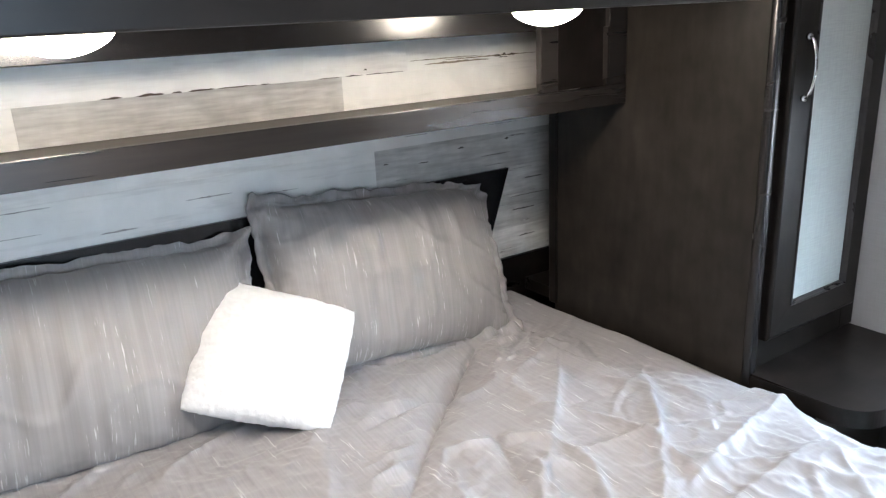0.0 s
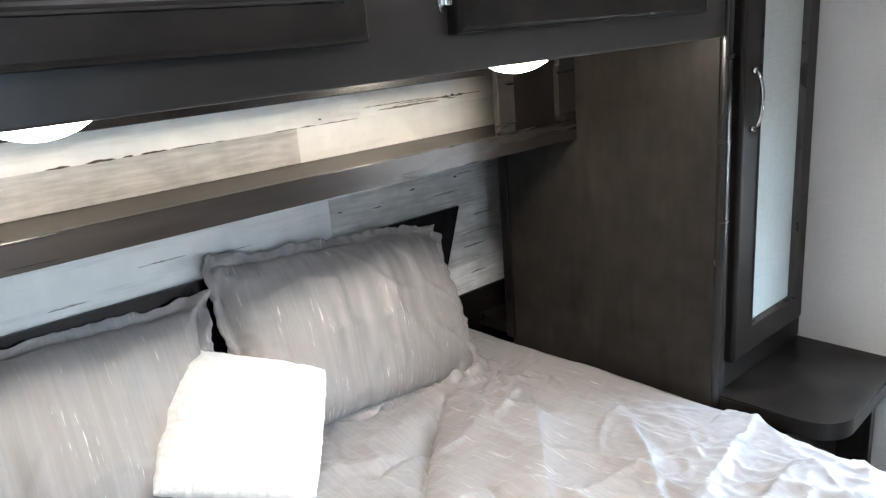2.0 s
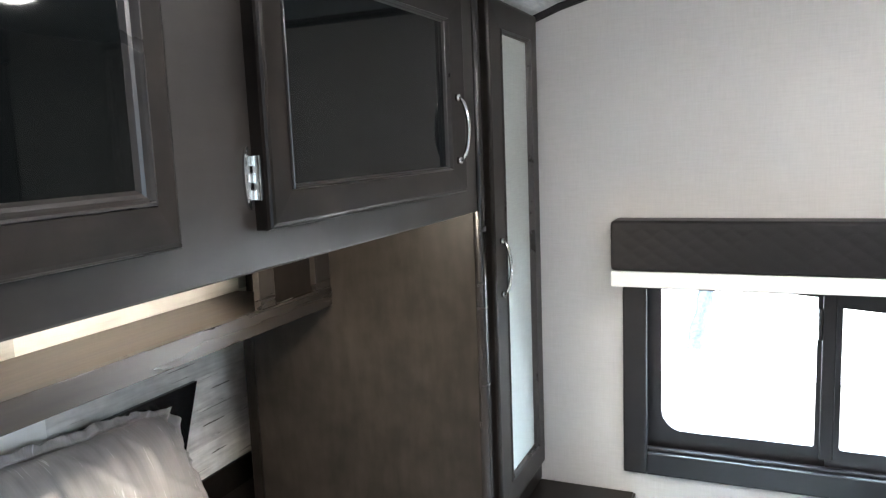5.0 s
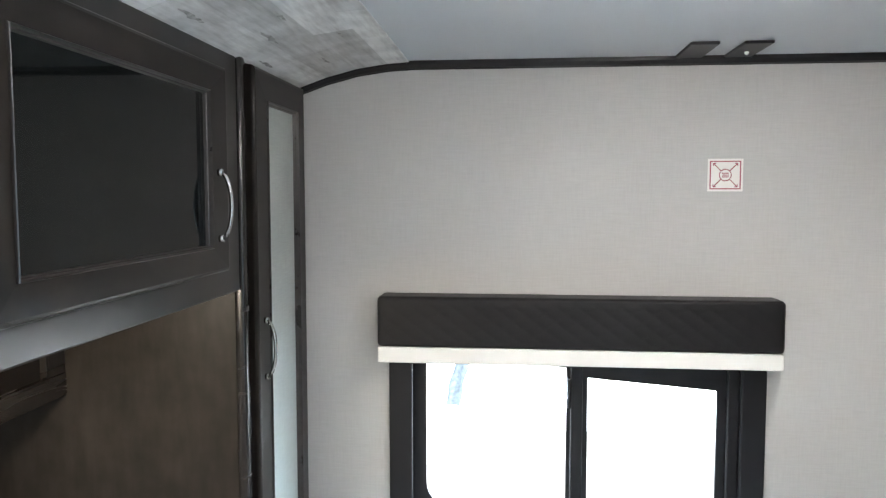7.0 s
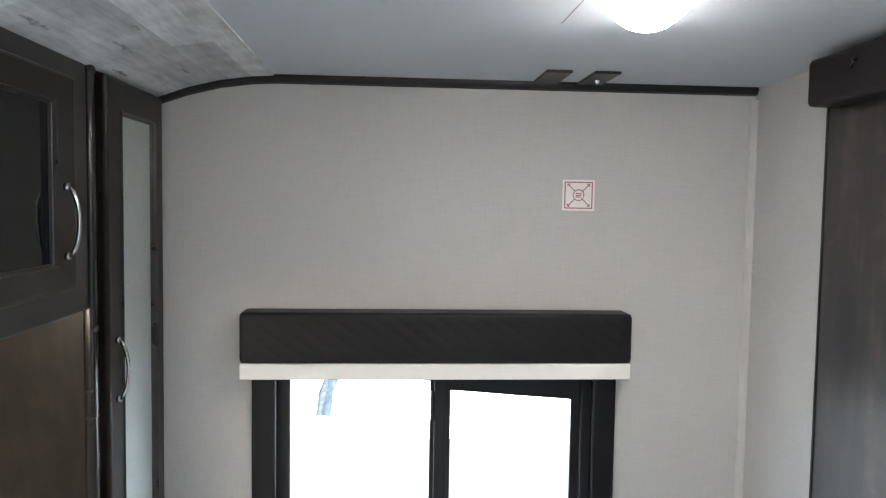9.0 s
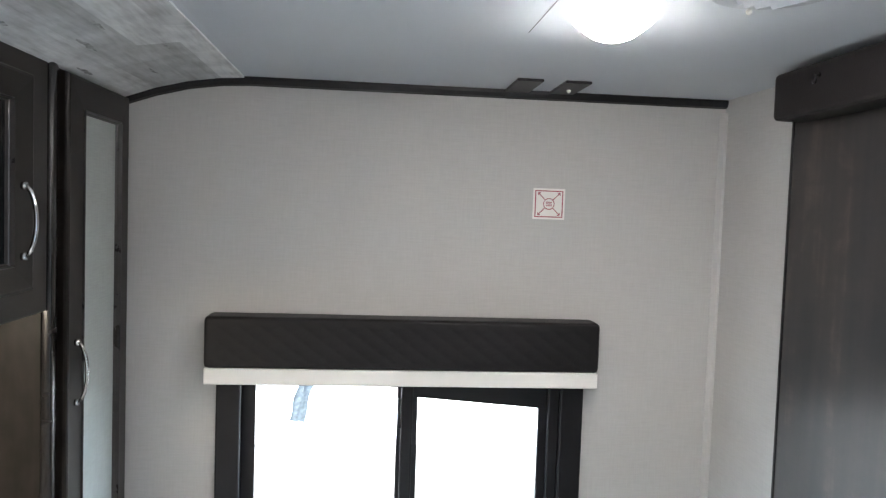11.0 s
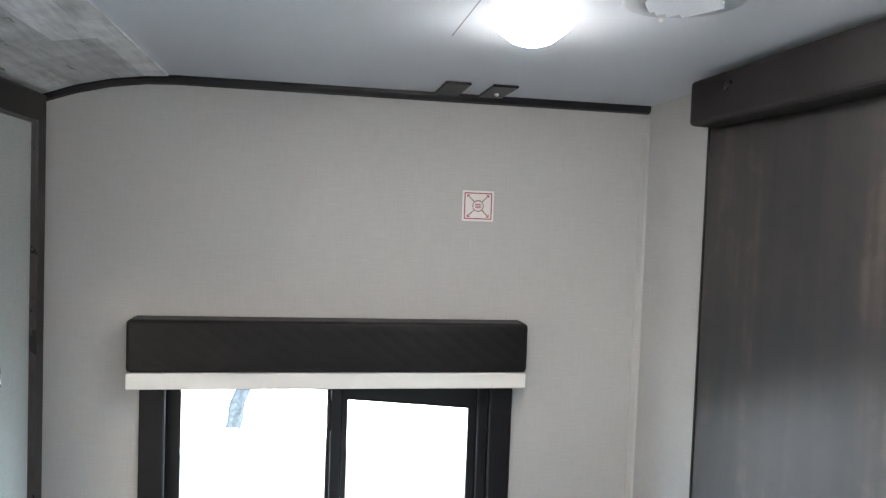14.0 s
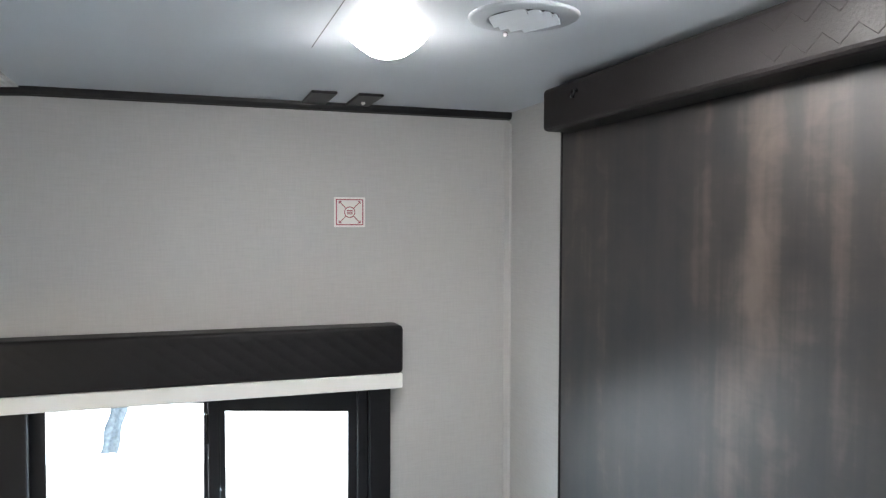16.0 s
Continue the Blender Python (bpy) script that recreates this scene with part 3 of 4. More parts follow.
def ceiling_lamp(cx, cy, lens=LAMP):
    t = thing("ceiling_lamp", "lit white ceiling lamp with a domed lens", "lamp", "ceiling lamps", at=(cx, cy, TOP))
    bm = bmesh.new()
    seg, prof = 40, [(0.055, 0.0), (0.055, -0.002), (0.050, -0.0025), (0.002, -0.0025)]
    rings = [[bm.verts.new((q * math.cos(a), q * math.sin(a), z)) for a in [2 * math.pi * k / seg for k in range(seg)]] for q, z in prof]
    for a, b in zip(rings, rings[1:]):
        for k in range(seg):
            bm.faces.new((a[k], a[(k + 1) % seg], b[(k + 1) % seg], b[k]))
    part("base", bm, WHITE, t, smooth=True)
    bm = bmesh.new()
    for nm, mt, lb, prof in (("lens_rim", LAMPRIM, "glowing lens rim", [(0.062, -0.0006), (0.0595, -0.005), (0.054, -0.0115), (0.046, -0.0175)]),
                             ("lens", lens, "glowing white lens", [(0.046, -0.0175), (0.038, -0.0235), (0.029, -0.030), (0.017, -0.0345), (0.005, -0.036)])):
        bm = bmesh.new()
        rings = [[bm.verts.new((q * math.cos(a), q * math.sin(a), z)) for a in [2 * math.pi * k / seg for k in range(seg)]] for q, z in prof]
        for a, b in zip(rings, rings[1:]):
            for k in range(seg):
                bm.faces.new((a[k], a[(k + 1) % seg], b[(k + 1) % seg], b[k]))
        if nm == "lens":
            bm.faces.new(rings[-1])
        part(nm, bm, mt, t, lb, True)
    return t


ceiling_lamp(0.70, 0.475)
ceiling_lamp(0.905, 0.078)
# unseen fill lamp, added to brighten the bed and pillows from above
ceiling_lamp(0.42, -0.10, FILL_LENS)


def ceiling_vent(cx, cy):
    t = thing("ceiling_vent", "round white plastic ceiling air vent with louvres", "vent", at=(cx, cy, TOP))
    bm = bmesh.new()
    prof = [(0.076, 0.0), (0.0745, -0.0025), (0.071, -0.0035), (0.052, -0.0045), (0.048, -0.0035), (0.048, 0.0)]
    seg = 40
    rings = [[bm.verts.new((r * math.cos(a), r * math.sin(a), z)) for a in [2 * math.pi * k / seg for k in range(seg)]] for r, z in prof]
    for a, b in zip(rings, rings[1:]):
        for k in range(seg):
            bm.faces.new((a[k], a[(k + 1) % seg], b[(k + 1) % seg], b[k]))
    part("rim", bm, VENTW, t, smooth=True)
    bm = bmesh.new()
    bmesh.ops.create_circle(bm, cap_ends=True, segments=32, radius=0.048)
    bmesh.ops.translate(bm, verts=bm.verts, vec=(0, 0, -0.0015))
    part("backing", bm, DARKGAP, t)
    for k in range(5):
        x = -0.034 + 0.017 * k
        half = math.sqrt(0.048 ** 2 - x * x) - 0.002
        bm = boxed(-0.0072, 0.0072, -half, half, -0.0012, 0.0012)
        bmesh.ops.rotate(bm, verts=bm.verts, cent=(0, 0, 0), matrix=Matrix.Rotation(radians(46), 3, "Y"))
        bmesh.ops.translate(bm, verts=bm.verts, vec=(x, 0, -0.0036))
        part("slat", bm, VENTW, t)
    bm = bmesh.new()
    bmesh.ops.create_uvsphere(bm, u_segments=10, v_segments=6, radius=0.004)
    bmesh.ops.translate(bm, verts=bm.verts, vec=(0.030, 0.060, -0.008))
    part("knob", bm, WHITE, t, smooth=True)
    t.rotation_euler = (0, 0, radians(25))
    return t


ceiling_vent(0.852, 0.325)

for cx, screw in ((0.694, False), (0.796, True)):
    t = thing("ceiling_bracket", "flat dark brown mounting plate on the ceiling", "bracket", "ceiling brackets", at=(cx, 1.03, TOP))
    part("plate", boxed(-0.028, 0.028, -0.045, 0.105, -0.006, 0.0, bevel=0.002), FRAME, t)
    if screw:
        bm = bmesh.new()
        bmesh.ops.create_uvsphere(bm, u_segments=8, v_segments=6, radius=0.005)
        bmesh.ops.translate(bm, verts=bm.verts, vec=(0.0, 0.04, -0.008))
        part("screw", bm, WHITE, t, "pale screw head", True)

# ---- dark panel and its padded header at the rear ----
pan = thing("sliding_panel", "tall dark wood-look sliding panel with upright brown streaks", "panel door", at=(1.16, -0.15, 0.0))
part("leaf", boxed(-0.010, 0.010, -0.05, 0.926, 0.01, 1.93), PANELW, pan)
part("edge_trim", boxed(-0.012, 0.012, 0.926, 0.934, 0.01, 1.93, bevel=0.002), LEATHER, pan, "dark edge trim")
hd = thing("panel_header", "padded dark brown vinyl header with zigzag stitching over the panel", "header", at=(1.145, -0.15, 1.945))
part("cornice", boxed(-0.052, 0.049, -0.9, 0.907, -0.042, 0.042, bevel=0.009, seg=3), HEADERV, hd)
bm = bmesh.new()
for zz in (-0.020, 0.016):
    zigzag(bm, 0.0006, -0.88, 0.30, -0.0522, zz, 0.048, 0.009, "y")
part("quilting", bm, STITCH, hd, "zigzag stitching")
bm = bmesh.new()
tube(bm, [(-0.052, 0.765, 0.018), (-0.060, 0.765, 0.017), (-0.062, 0.765, 0.004)], 0.004, 8)
part("hook", bm, BLACKBOARD, hd, "small black hook", True)

# ---- handles and hinges ----


def pull(parent, x, y, z0, z1, label="brushed nickel bow handle"):
    """An arched upright bar handle that stands off the face at x."""
    bm = bmesh.new()
    pts = []
    for k in range(13):
        s = k / 12
        pts.append((x + 0.006 + 0.015 * math.sin(math.pi * s) ** 0.55, y, z0 + (z1 - z0) * s))
    tube(bm, pts, 0.0046, 8, 0.75)
    for zz in (z0, z1):
        tube(bm, [(x - 0.001, y, zz), (x + 0.007, y, zz)], 0.0058, 10)
    return part("handle", bm, CHROME, parent, label, True)


def hinge(parent, x, y, z):
    bm = bmesh.new()
    arc = [(y - 0.006 - 0.009 * math.cos(a) ** 0.8, z + 0.034 * math.sin(a)) for a in [math.pi * (k / 12 - 0.5) * 0.98 for k in range(13)]]
    extrude_profile(bm, arc + [(y - 0.006, z + 0.030), (y - 0.006, z - 0.030)], "x", x, x + 0.003)
    box(bm, x, x + 0.014, y - 0.0035, y - 0.0005, z - 0.024, z + 0.024, 0.0008)
    for zz in (-0.018, 0.0, 0.018):
        tube(bm, [(x + 0.004, y - 0.005, z + zz - 0.005), (x + 0.004, y - 0.005, z + zz + 0.005)], 0.0036, 8)
    for zz in (-0.024, 0.024):
        tube(bm, [(x + 0.002, y - 0.009, z + zz), (x + 0.0042, y - 0.009, z + zz)], 0.0024, 8)
    return part("hinge", bm, CHROME, parent, "nickel face hinge")


def framed_door(parent, name, y0, y1, z0, z1, gy0, gy1, gz0, gz1, x, thick, infill, infill_label, ogee=0.010):
    """A framed cabinet door facing +x with an inset panel and a bevelled inner edge."""
    d = new(name)
    d.parent = parent
    outer, inner = ((y0, z0), (y1, z0), (y1, z1), (y0, z1)), ((gy0, gz0), (gy1, gz0), (gy1, gz1), (gy0, gz1))
    signs = ((1, 1), (-1, 1), (-1, -1), (1, -1))
    edge = ((0.0, 0.0), (0.0, thick - 0.007), (0.0012, thick - 0.0035), (0.0035, thick - 0.0012), (0.007, thick))
    for k, (nm, mt) in enumerate((("rail", WOOD_H), ("stile", WOOD_V), ("rail", WOOD_H), ("stile", WOOD_V))):
        bm, rings = bmesh.new(), []
        for dist, h in edge:
            rings.append([bm.verts.new((x + h, outer[q][0] + signs[q][0] * dist, outer[q][1] + signs[q][1] * dist)) for q in (k, (k + 1) % 4)])
        for h in (thick, 0.0):
            rings.append([bm.verts.new((x + h, *inner[q])) for q in (k, (k + 1) % 4)])
        for a, b in zip(rings, rings[1:]):
            bm.faces.new((a[0], a[1], b[1], b[0]))
        part(nm, bm, mt, d)
    part("panel", boxed(x + 0.002, x + thick - 0.009, gy0 - 0.004, gy1 + 0.004, gz0 - 0.004, gz1 + 0.004), infill, d, infill_label)
    # sloped inner bead
    bm = bmesh.new()
    steps = [(0.0, thick - 0.0015), (0.10, thick + 0.0025), (0.28, thick + 0.0035), (0.42, thick + 0.0005), (0.55, thick - 0.003), (0.78, thick - 0.0045), (1.0, thick - 0.0088)]
    rings = []
    for f, h in steps:
        e = ogee * f
        rings.append([bm.verts.new((x + h, py, pz)) for py, pz in ((gy0 + e, gz0 + e), (gy1 - e, gz0 + e), (gy1 - e, gz1 - e), (gy0 + e, gz1 - e))])
    for a, b in zip(rings, rings[1:]):
        for k in range(4):
            j = (k + 1) % 4
            bm.faces.new((a[k], a[j], b[j], b[k]))
    part("bead", bm, BEAD, d)
    return d


# ---- wardrobe ----
ward = thing("wardrobe", "tall dark-stained wooden wardrobe with a pale fabric-panel door", "wardrobe", at=(0, 0, 0))
TOPZ = 1.948
part("side_panel", boxed(HEAD + 0.02, FRONT, INNER, INNER + 0.016, 0.0, 1.952), LAMINATE_LIT, ward, "dark espresso wood side panel")
part("post", boxed(FRONT - 0.012, FRONT + 0.010, INNER - 0.002, INNER + 0.024, 0.760, TOPZ, bevel=0.008, seg=4), LACQUER, ward, "rounded glossy corner post", True)
part("filler", boxed(HEAD + 0.002, HEAD + 0.03, INNER - 0.006, INNER + 0.012, 0.80, 1.335, bevel=0.003), WOOD_V, ward)
bm = bmesh.new()
box(bm, FRONT - 0.02, FRONT, INNER + 0.03, 0.79, 0.82, TOPZ)
box(bm, FRONT - 0.02, FRONT, 1.095, SIDE - 0.001, 0.82, TOPZ, 0.002)
box(bm, FRONT - 0.02, FRONT, 0.79, 1.095, 0.82, 0.90)
box(bm, FRONT - 0.02, FRONT, 0.79, 1.095, 1.91, TOPZ)
part("face_frame", bm, WOOD_V, ward)
part("body", boxed(HEAD + 0.02, FRONT - 0.02, INNER + 0.016, SIDE - 0.001, 0.0, 1.85), WOOD_V, ward)
dr = framed_door(ward, "door", 0.787, 1.108, 0.884, 1.937, 0.853, 1.052, 0.944, 1.880, FRONT + 0.001, 0.021, FROST, "pale grey-green woven fabric panel", 0.007)
pull(dr, FRONT + 0.022, 0.822, 1.357, 1.465)

# ---- night shelf beside the bed ----
ns = thing("bedside_shelf", "dark wooden bedside shelf with a rounded corner against the wall", "shelf", at=(0, 0, 0))
bm = bmesh.new()
pts = [(FRONT - 0.01, INNER + 0.002), (FRONT - 0.01, SIDE - 0.001), (0.066, SIDE - 0.001)]
r = 0.075
for k in range(17):
    a = k * math.pi / 32
    pts.append((0.074 - r + r * math.cos(a), INNER + 0.010 + r - r * math.sin(a)))
extrude_profile(bm, pts, "z", 0.782, 0.818)
bmesh.ops.bevel(bm, geom=[e for e in bm.edges if abs(e.verts[0].co.z - e.verts[1].co.z) < 1e-6], offset=0.005, segments=2, affect="EDGES")
part("top", bm, WOOD_H, ns, "smooth dark espresso top")
part("upright", boxed(FRONT, 0.035, 1.06, 1.085, 0.0, 0.782, bevel=0.002), WOOD_V, ns)
part("base", boxed(FRONT, -0.03, INNER + 0.03, 1.06, 0.0, 0.782, bevel=0.002), WOOD_V, ns)

# ---- overhead cabinet ----
cab = thing("overhead_cabinet", "dark-stained overhead cabinet with black glass doors above the bed", "cabinet", at=(0, 0, 0))
bm = bmesh.new()
box(bm, HEAD + 0.002, FRONT - 0.018, -INNER + 0.002, INNER - 0.002, 1.548, 1.70)
part("body", bm, WOOD_H, cab)
bm = bmesh.new()
box(bm, FRONT - 0.018, FRONT + 0.002, -INNER + 0.002, INNER - 0.003, 1.5305, 1.945, bevel=0.003)
part("face_frame", bm, RAIL, cab, "satin lacquered face frame")
part("light_rail", boxed(-0.530, -0.512, -INNER + 0.002, 0.513, 1.4915, 1.547, bevel=0.002), LACQUER, cab, "glossy dark light rail")
d2 = framed_door(cab, "door", 0.082, 0.655, 1.576, 1.908, 0.122, 0.583, 1.617, 1.863, FRONT + 0.002, 0.022, BLACKGLASS, "black reflective glass", 0.006)
pull(d2, FRONT + 0.024, 0.611, 1.632, 1.737)
hinge(cab, FRONT + 0.002, 0.080, 1.633)
hinge(cab, FRONT + 0.002, 0.080, 1.850)
framed_door(cab, "door", -0.66, -0.050, 1.576, 1.908, -0.61, -0.080, 1.617, 1.863, FRONT + 0.002, 0.022, BLACKGLASS, "black reflective glass", 0.015)

# ---- puck lamps under the cabinet ----
for py in (-0.350, 0.355):
    t = thing("puck_lamp", "lit round warm-white puck lamp under the cabinet", "lamp", "puck lamps", at=(-0.305, py, 1.548))
    bm = bmesh.new()
    bmesh.ops.create_cone(bm, cap_ends=True, segments=36, radius1=0.057, radius2=0.060, depth=0.012)
    bmesh.ops.translate(bm, verts=bm.verts, vec=(0, 0, -0.006))
    part("housing", bm, WHITE, t)
    bm = bmesh.new()
    seg, rr = 36, [(0.057, -0.0125), (0.0555, -0.0185), (0.049, -0.0265), (0.035, -0.0345), (0.020, -0.0395), (0.006, -0.0418)]
    rings = [[bm.verts.new((q * math.cos(a), q * math.sin(a), z)) for a in [2 * math.pi * k / seg for k in range(seg)]] for q, z in rr]
    for a, b in zip(rings, rings[1:]):
        for k in range(seg):
            bm.faces.new((a[k], a[(k + 1) % seg], b[(k + 1) % seg], b[k]))
    bm.faces.new(rings[-1])
    part("lens", bm, PUCK, t, "glowing frosted lens", True)

# ---- shelf across the head of the bed, with the end box ----
sh = thing("headboard_shelf", "long taupe-brown wooden ledge across the headboard wall", "shelf", at=(0, 0, 0))
part("board", boxed(LOW, -0.516, -INNER + 0.002, INNER - 0.002, 1.336, 1.352), SHELFT, sh, "pale taupe shelf board")
part("lip", boxed(-0.516, -0.500, -INNER + 0.002, INNER - 0.002, 1.331, 1.373, bevel=0.0012), SHELFW, sh)
bx = thing("end_cubby", "small dark wooden end box with a recessed panel on the ledge", "cubby", at=(0, 0, 0))
part("stile", boxed(-0.516, -0.501, 0.514, 0.560, 1.373, 1.547, bevel=0.002), SHELFW, bx)
part("stile", boxed(-0.516, -0.501, 0.700, INNER - 0.002, 1.373, 1.547, bevel=0.002), SHELFW, bx)
part("panel", boxed(-0.530, -0.512, 0.558, 0.702, 1.360, 1.547), WOOD_V, bx)
part("edge_strip", boxed(-0.512, -0.499, 0.694, 0.701, 1.376, 1.492, bevel=0.001), SHELFW, bx, "thin raised edge strip")

# ---- black panel, ledge behind pillows ----
bm = bmesh.new()
extrude_profile(bm, [(-0.62, 0.902), (0.616, 0.902), (0.704, 1.148), (-0.71, 1.148)], "x", LOW + 0.002, LOW + 0.012)
solid("headboard", bm, BLACKBOARD, "black tapered headboard panel behind the pillows", "headboard")
bm = bmesh.new()
box(bm, HEAD - 0.30, HEAD - 0.26, -1.0, 1.0, 0.0, 0.898)
box(bm, LOW - 0.03, LOW - 0.004, -1.0, 1.0, 0.70, 0.899)
box(bm, LOW - 0.003, HEAD + 0.022, 0.765, 1.0, 0.800, 0.832)
part("recess", bm, WOOD_H, wall_front, "dark wooden recess at the bed head")

# ---- bed ----
bed = thing("bed", "queen bed with a dark base and thick mattress", "bed", at=(0, 0, 0))
part("base", boxed(-0.99, 0.92, -0.72, 0.72, 0.0, 0.42, bevel=0.01), WOOD_V, bed)
part("mattress", boxed(-0.99, 0.94, -0.735, 0.735, 0.42, 0.760, bevel=0.04, seg=3), plain("mattress_ticking", (0.6, 0.6, 0.58), 0.9), bed)

# folds of the cloth: from, to, height; a negative height is a pressed-in valley
CREASES = [
    (-0.617, 0.407, -0.52, 0.285, -0.022), (-0.52, 0.285, -0.43, 0.19, -0.024), (-0.43, 0.19, -0.269, 0.034, -0.022),
    (-0.560, 0.440, -0.400, 0.470, 0.010), (-0.400, 0.470, -0.355, 0.430, 0.013), (-0.355, 0.430, -0.193, 0.262, 0.011),
    (-0.390, 0.560, -0.254, 0.572, 0.010), (-0.254, 0.572, -0.140, 0.470, 0.014), (-0.140, 0.470, -0.025, 0.347, 0.013),
    (-0.275, 0.215, -0.136, 0.169, -0.018), (-0.161, 0.302, -0.121, 0.438, 0.010),
    (-0.060, 0.728, -0.028, 0.540, 0.011), (-0.028, 0.540, 0.020, 0.330, 0.011),
    (-0.480, 0.127, -0.503, 0.260, -0.014), (-0.503, 0.260, -0.560, 0.320, -0.009), (-0.480, 0.127, -0.400, 0.150, -0.008),
    (-0.470, 0.620, -0.420, 0.600, -0.012), (-0.540, 0.560, -0.380, 0.680, 0.007),
    (-0.330, 0.640, -0.200, 0.690, -0.008), (-0.200, 0.080, -0.090, 0.060, 0.010), (-0.110, 0.200, 0.000, 0.160, 0.010),
    (-0.037, 0.708, 0.098, 0.618, 0.012), (0.098, 0.618, 0.177, 0.618, 0.012), (0.072, 0.389, 0.066, 0.576, 0.011), (0.066, 0.576, 0.101, 0.648, 0.010),
    (-0.400, -0.05, -0.250, -0.12, 0.010), (-0.330, 0.330, -0.290, 0.420, -0.007), (-0.180, 0.640, -0.100, 0.560, 0.008),
]


def cloth_height(x, y):
    h = 0.0
    for ax, ay, bx_, by_, amp in CREASES:
        dx, dy = bx_ - ax, by_ - ay
        ll = dx * dx + dy * dy
        u = max(-0.15, min(1.15, ((x - ax) * dx + (y - ay) * dy) / ll))
        px, py = x - ax - u * dx, y - ay - u * dy
        d = math.hypot(px, py)
        fall = 1 - 0.5 * abs(u - 0.5)
        if amp < 0:
            h += amp * fall * (0.65 * math.exp(-d / 0.007) + 0.45 * math.exp(-d / 0.030))
        elif px * dy - py * dx > 0:
            h += amp * fall * math.exp(-d / 0.055)
        else:
            h += amp * fall * (1.25 * math.exp(-d / 0.012) - 0.25 * math.exp(-d / 0.030))
    p = Vector((x * 3.2, y * 3.2, 0.3))
    h += 0.011 * noise.noise(p)
    q = Vector((x * 3.0 + 0.8 * noise.noise(p), y * 2.6 + 0.8 * noise.noise(p + Vector((5, 2, 1))), 2.0))
    h += 0.007 * max(0.0, 1 - abs(noise.noise(q)) * 7.0) ** 1.5
    h += 0.040 * math.exp(-((x + 0.655) ** 2 + (y - 0.525) ** 2) / 0.004) * noise.noise(Vector((x * 28, y * 28, 3)))
    q1 = Vector((x * 7 - y * 4 + 1.2 * noise.noise(q), y * 9 + x * 5, 8.0))
    h += 0.0045 * max(0.0, 1 - abs(noise.noise(q1)) * 4.5) * max(0.0, 0.5 + 1.4 * noise.noise(p * 1.7))
    q2 = Vector((x * 42 + 4 * noise.noise(q) + y * 16, y * 9, 4.0))
    h += 0.0035 * noise.noise(q2) * max(0.0, 0.35 + noise.noise(p * 2.1)) + 0.0008 * noise.noise(Vector((x * 80, y * 40, 1.0)))
    w = noise.noise(q * 1.6)
    q3 = Vector((x * 13 + y * 5 + 2.2 * w, y * 24 - x * 6 + 2.2 * noise.noise(q * 1.3 + Vector((3, 1, 4))), 6.0))
    h += 0.0042 * max(0.0, 1 - abs(noise.noise(q3)) * 3.2) * max(0.15, 0.6 + noise.noise(p * 1.4 + Vector((2, 7, 1))))
    q4 = Vector((x * 30 - y * 20 + 2.5 * w, y * 34 + x * 22, 9.0))
    h += 0.0014 * max(0.0, 1 - abs(noise.noise(q4)) * 2.6)
    return h


bm = bmesh.new()
NX, NY = 600, 600
rows_ = []
for i in range(NX + 1):
    x = -0.985 + 1.94 * i / NX
    row = []
    for j in range(NY + 1):
        s = -1.12 + 2.24 * j / NY
        a = abs(s)
        edge = 0.748 - 0.03 * max(0.0, min(1.0, (x + 0.1) / 0.25))
        hump = max(0.0, min(1.0, (-0.46 - x) / 0.26))
        calm = 1.0 if x > -0.12 else 1.0 - 0.75 * max(0.0, min(1.0, (a - 0.56) / 0.14))
        zb = 0.812 - 0.008 * hump + calm * cloth_height(x, s)
        rad = 0.045
        if a <= edge - rad:
            y, z = a, zb
        elif a <= edge - rad + rad * math.pi / 2:
            t_ = (a - (edge - rad)) / rad
            y, z = edge - rad + rad * math.sin(t_), zb - rad * (1 - math.cos(t_))
        else:
            dn = a - (edge - rad + rad * math.pi / 2)
            y = edge + (0.02 * noise.noise(Vector((x * 6, 7 if s > 0 else 9, dn * 2))) + 0.02) * min(1, dn * 6) * (1.0 if x > 0.09 else 0.12)
            z = zb - rad - dn
        row.append(bm.verts.new((x, y if s > 0 else -y, z)))
    rows_.append(row)
for i in range(NX):
    for j in range(NY):
        bm.faces.new((rows_[i][j], rows_[i + 1][j], rows_[i + 1][j + 1], rows_[i][j + 1]))
solid("bedspread", bm, CLOTH, "rumpled taupe satin bedspread with pale slub streaks on the bed", "bedspread", smooth=True)

# ---- pillows and cushion ----


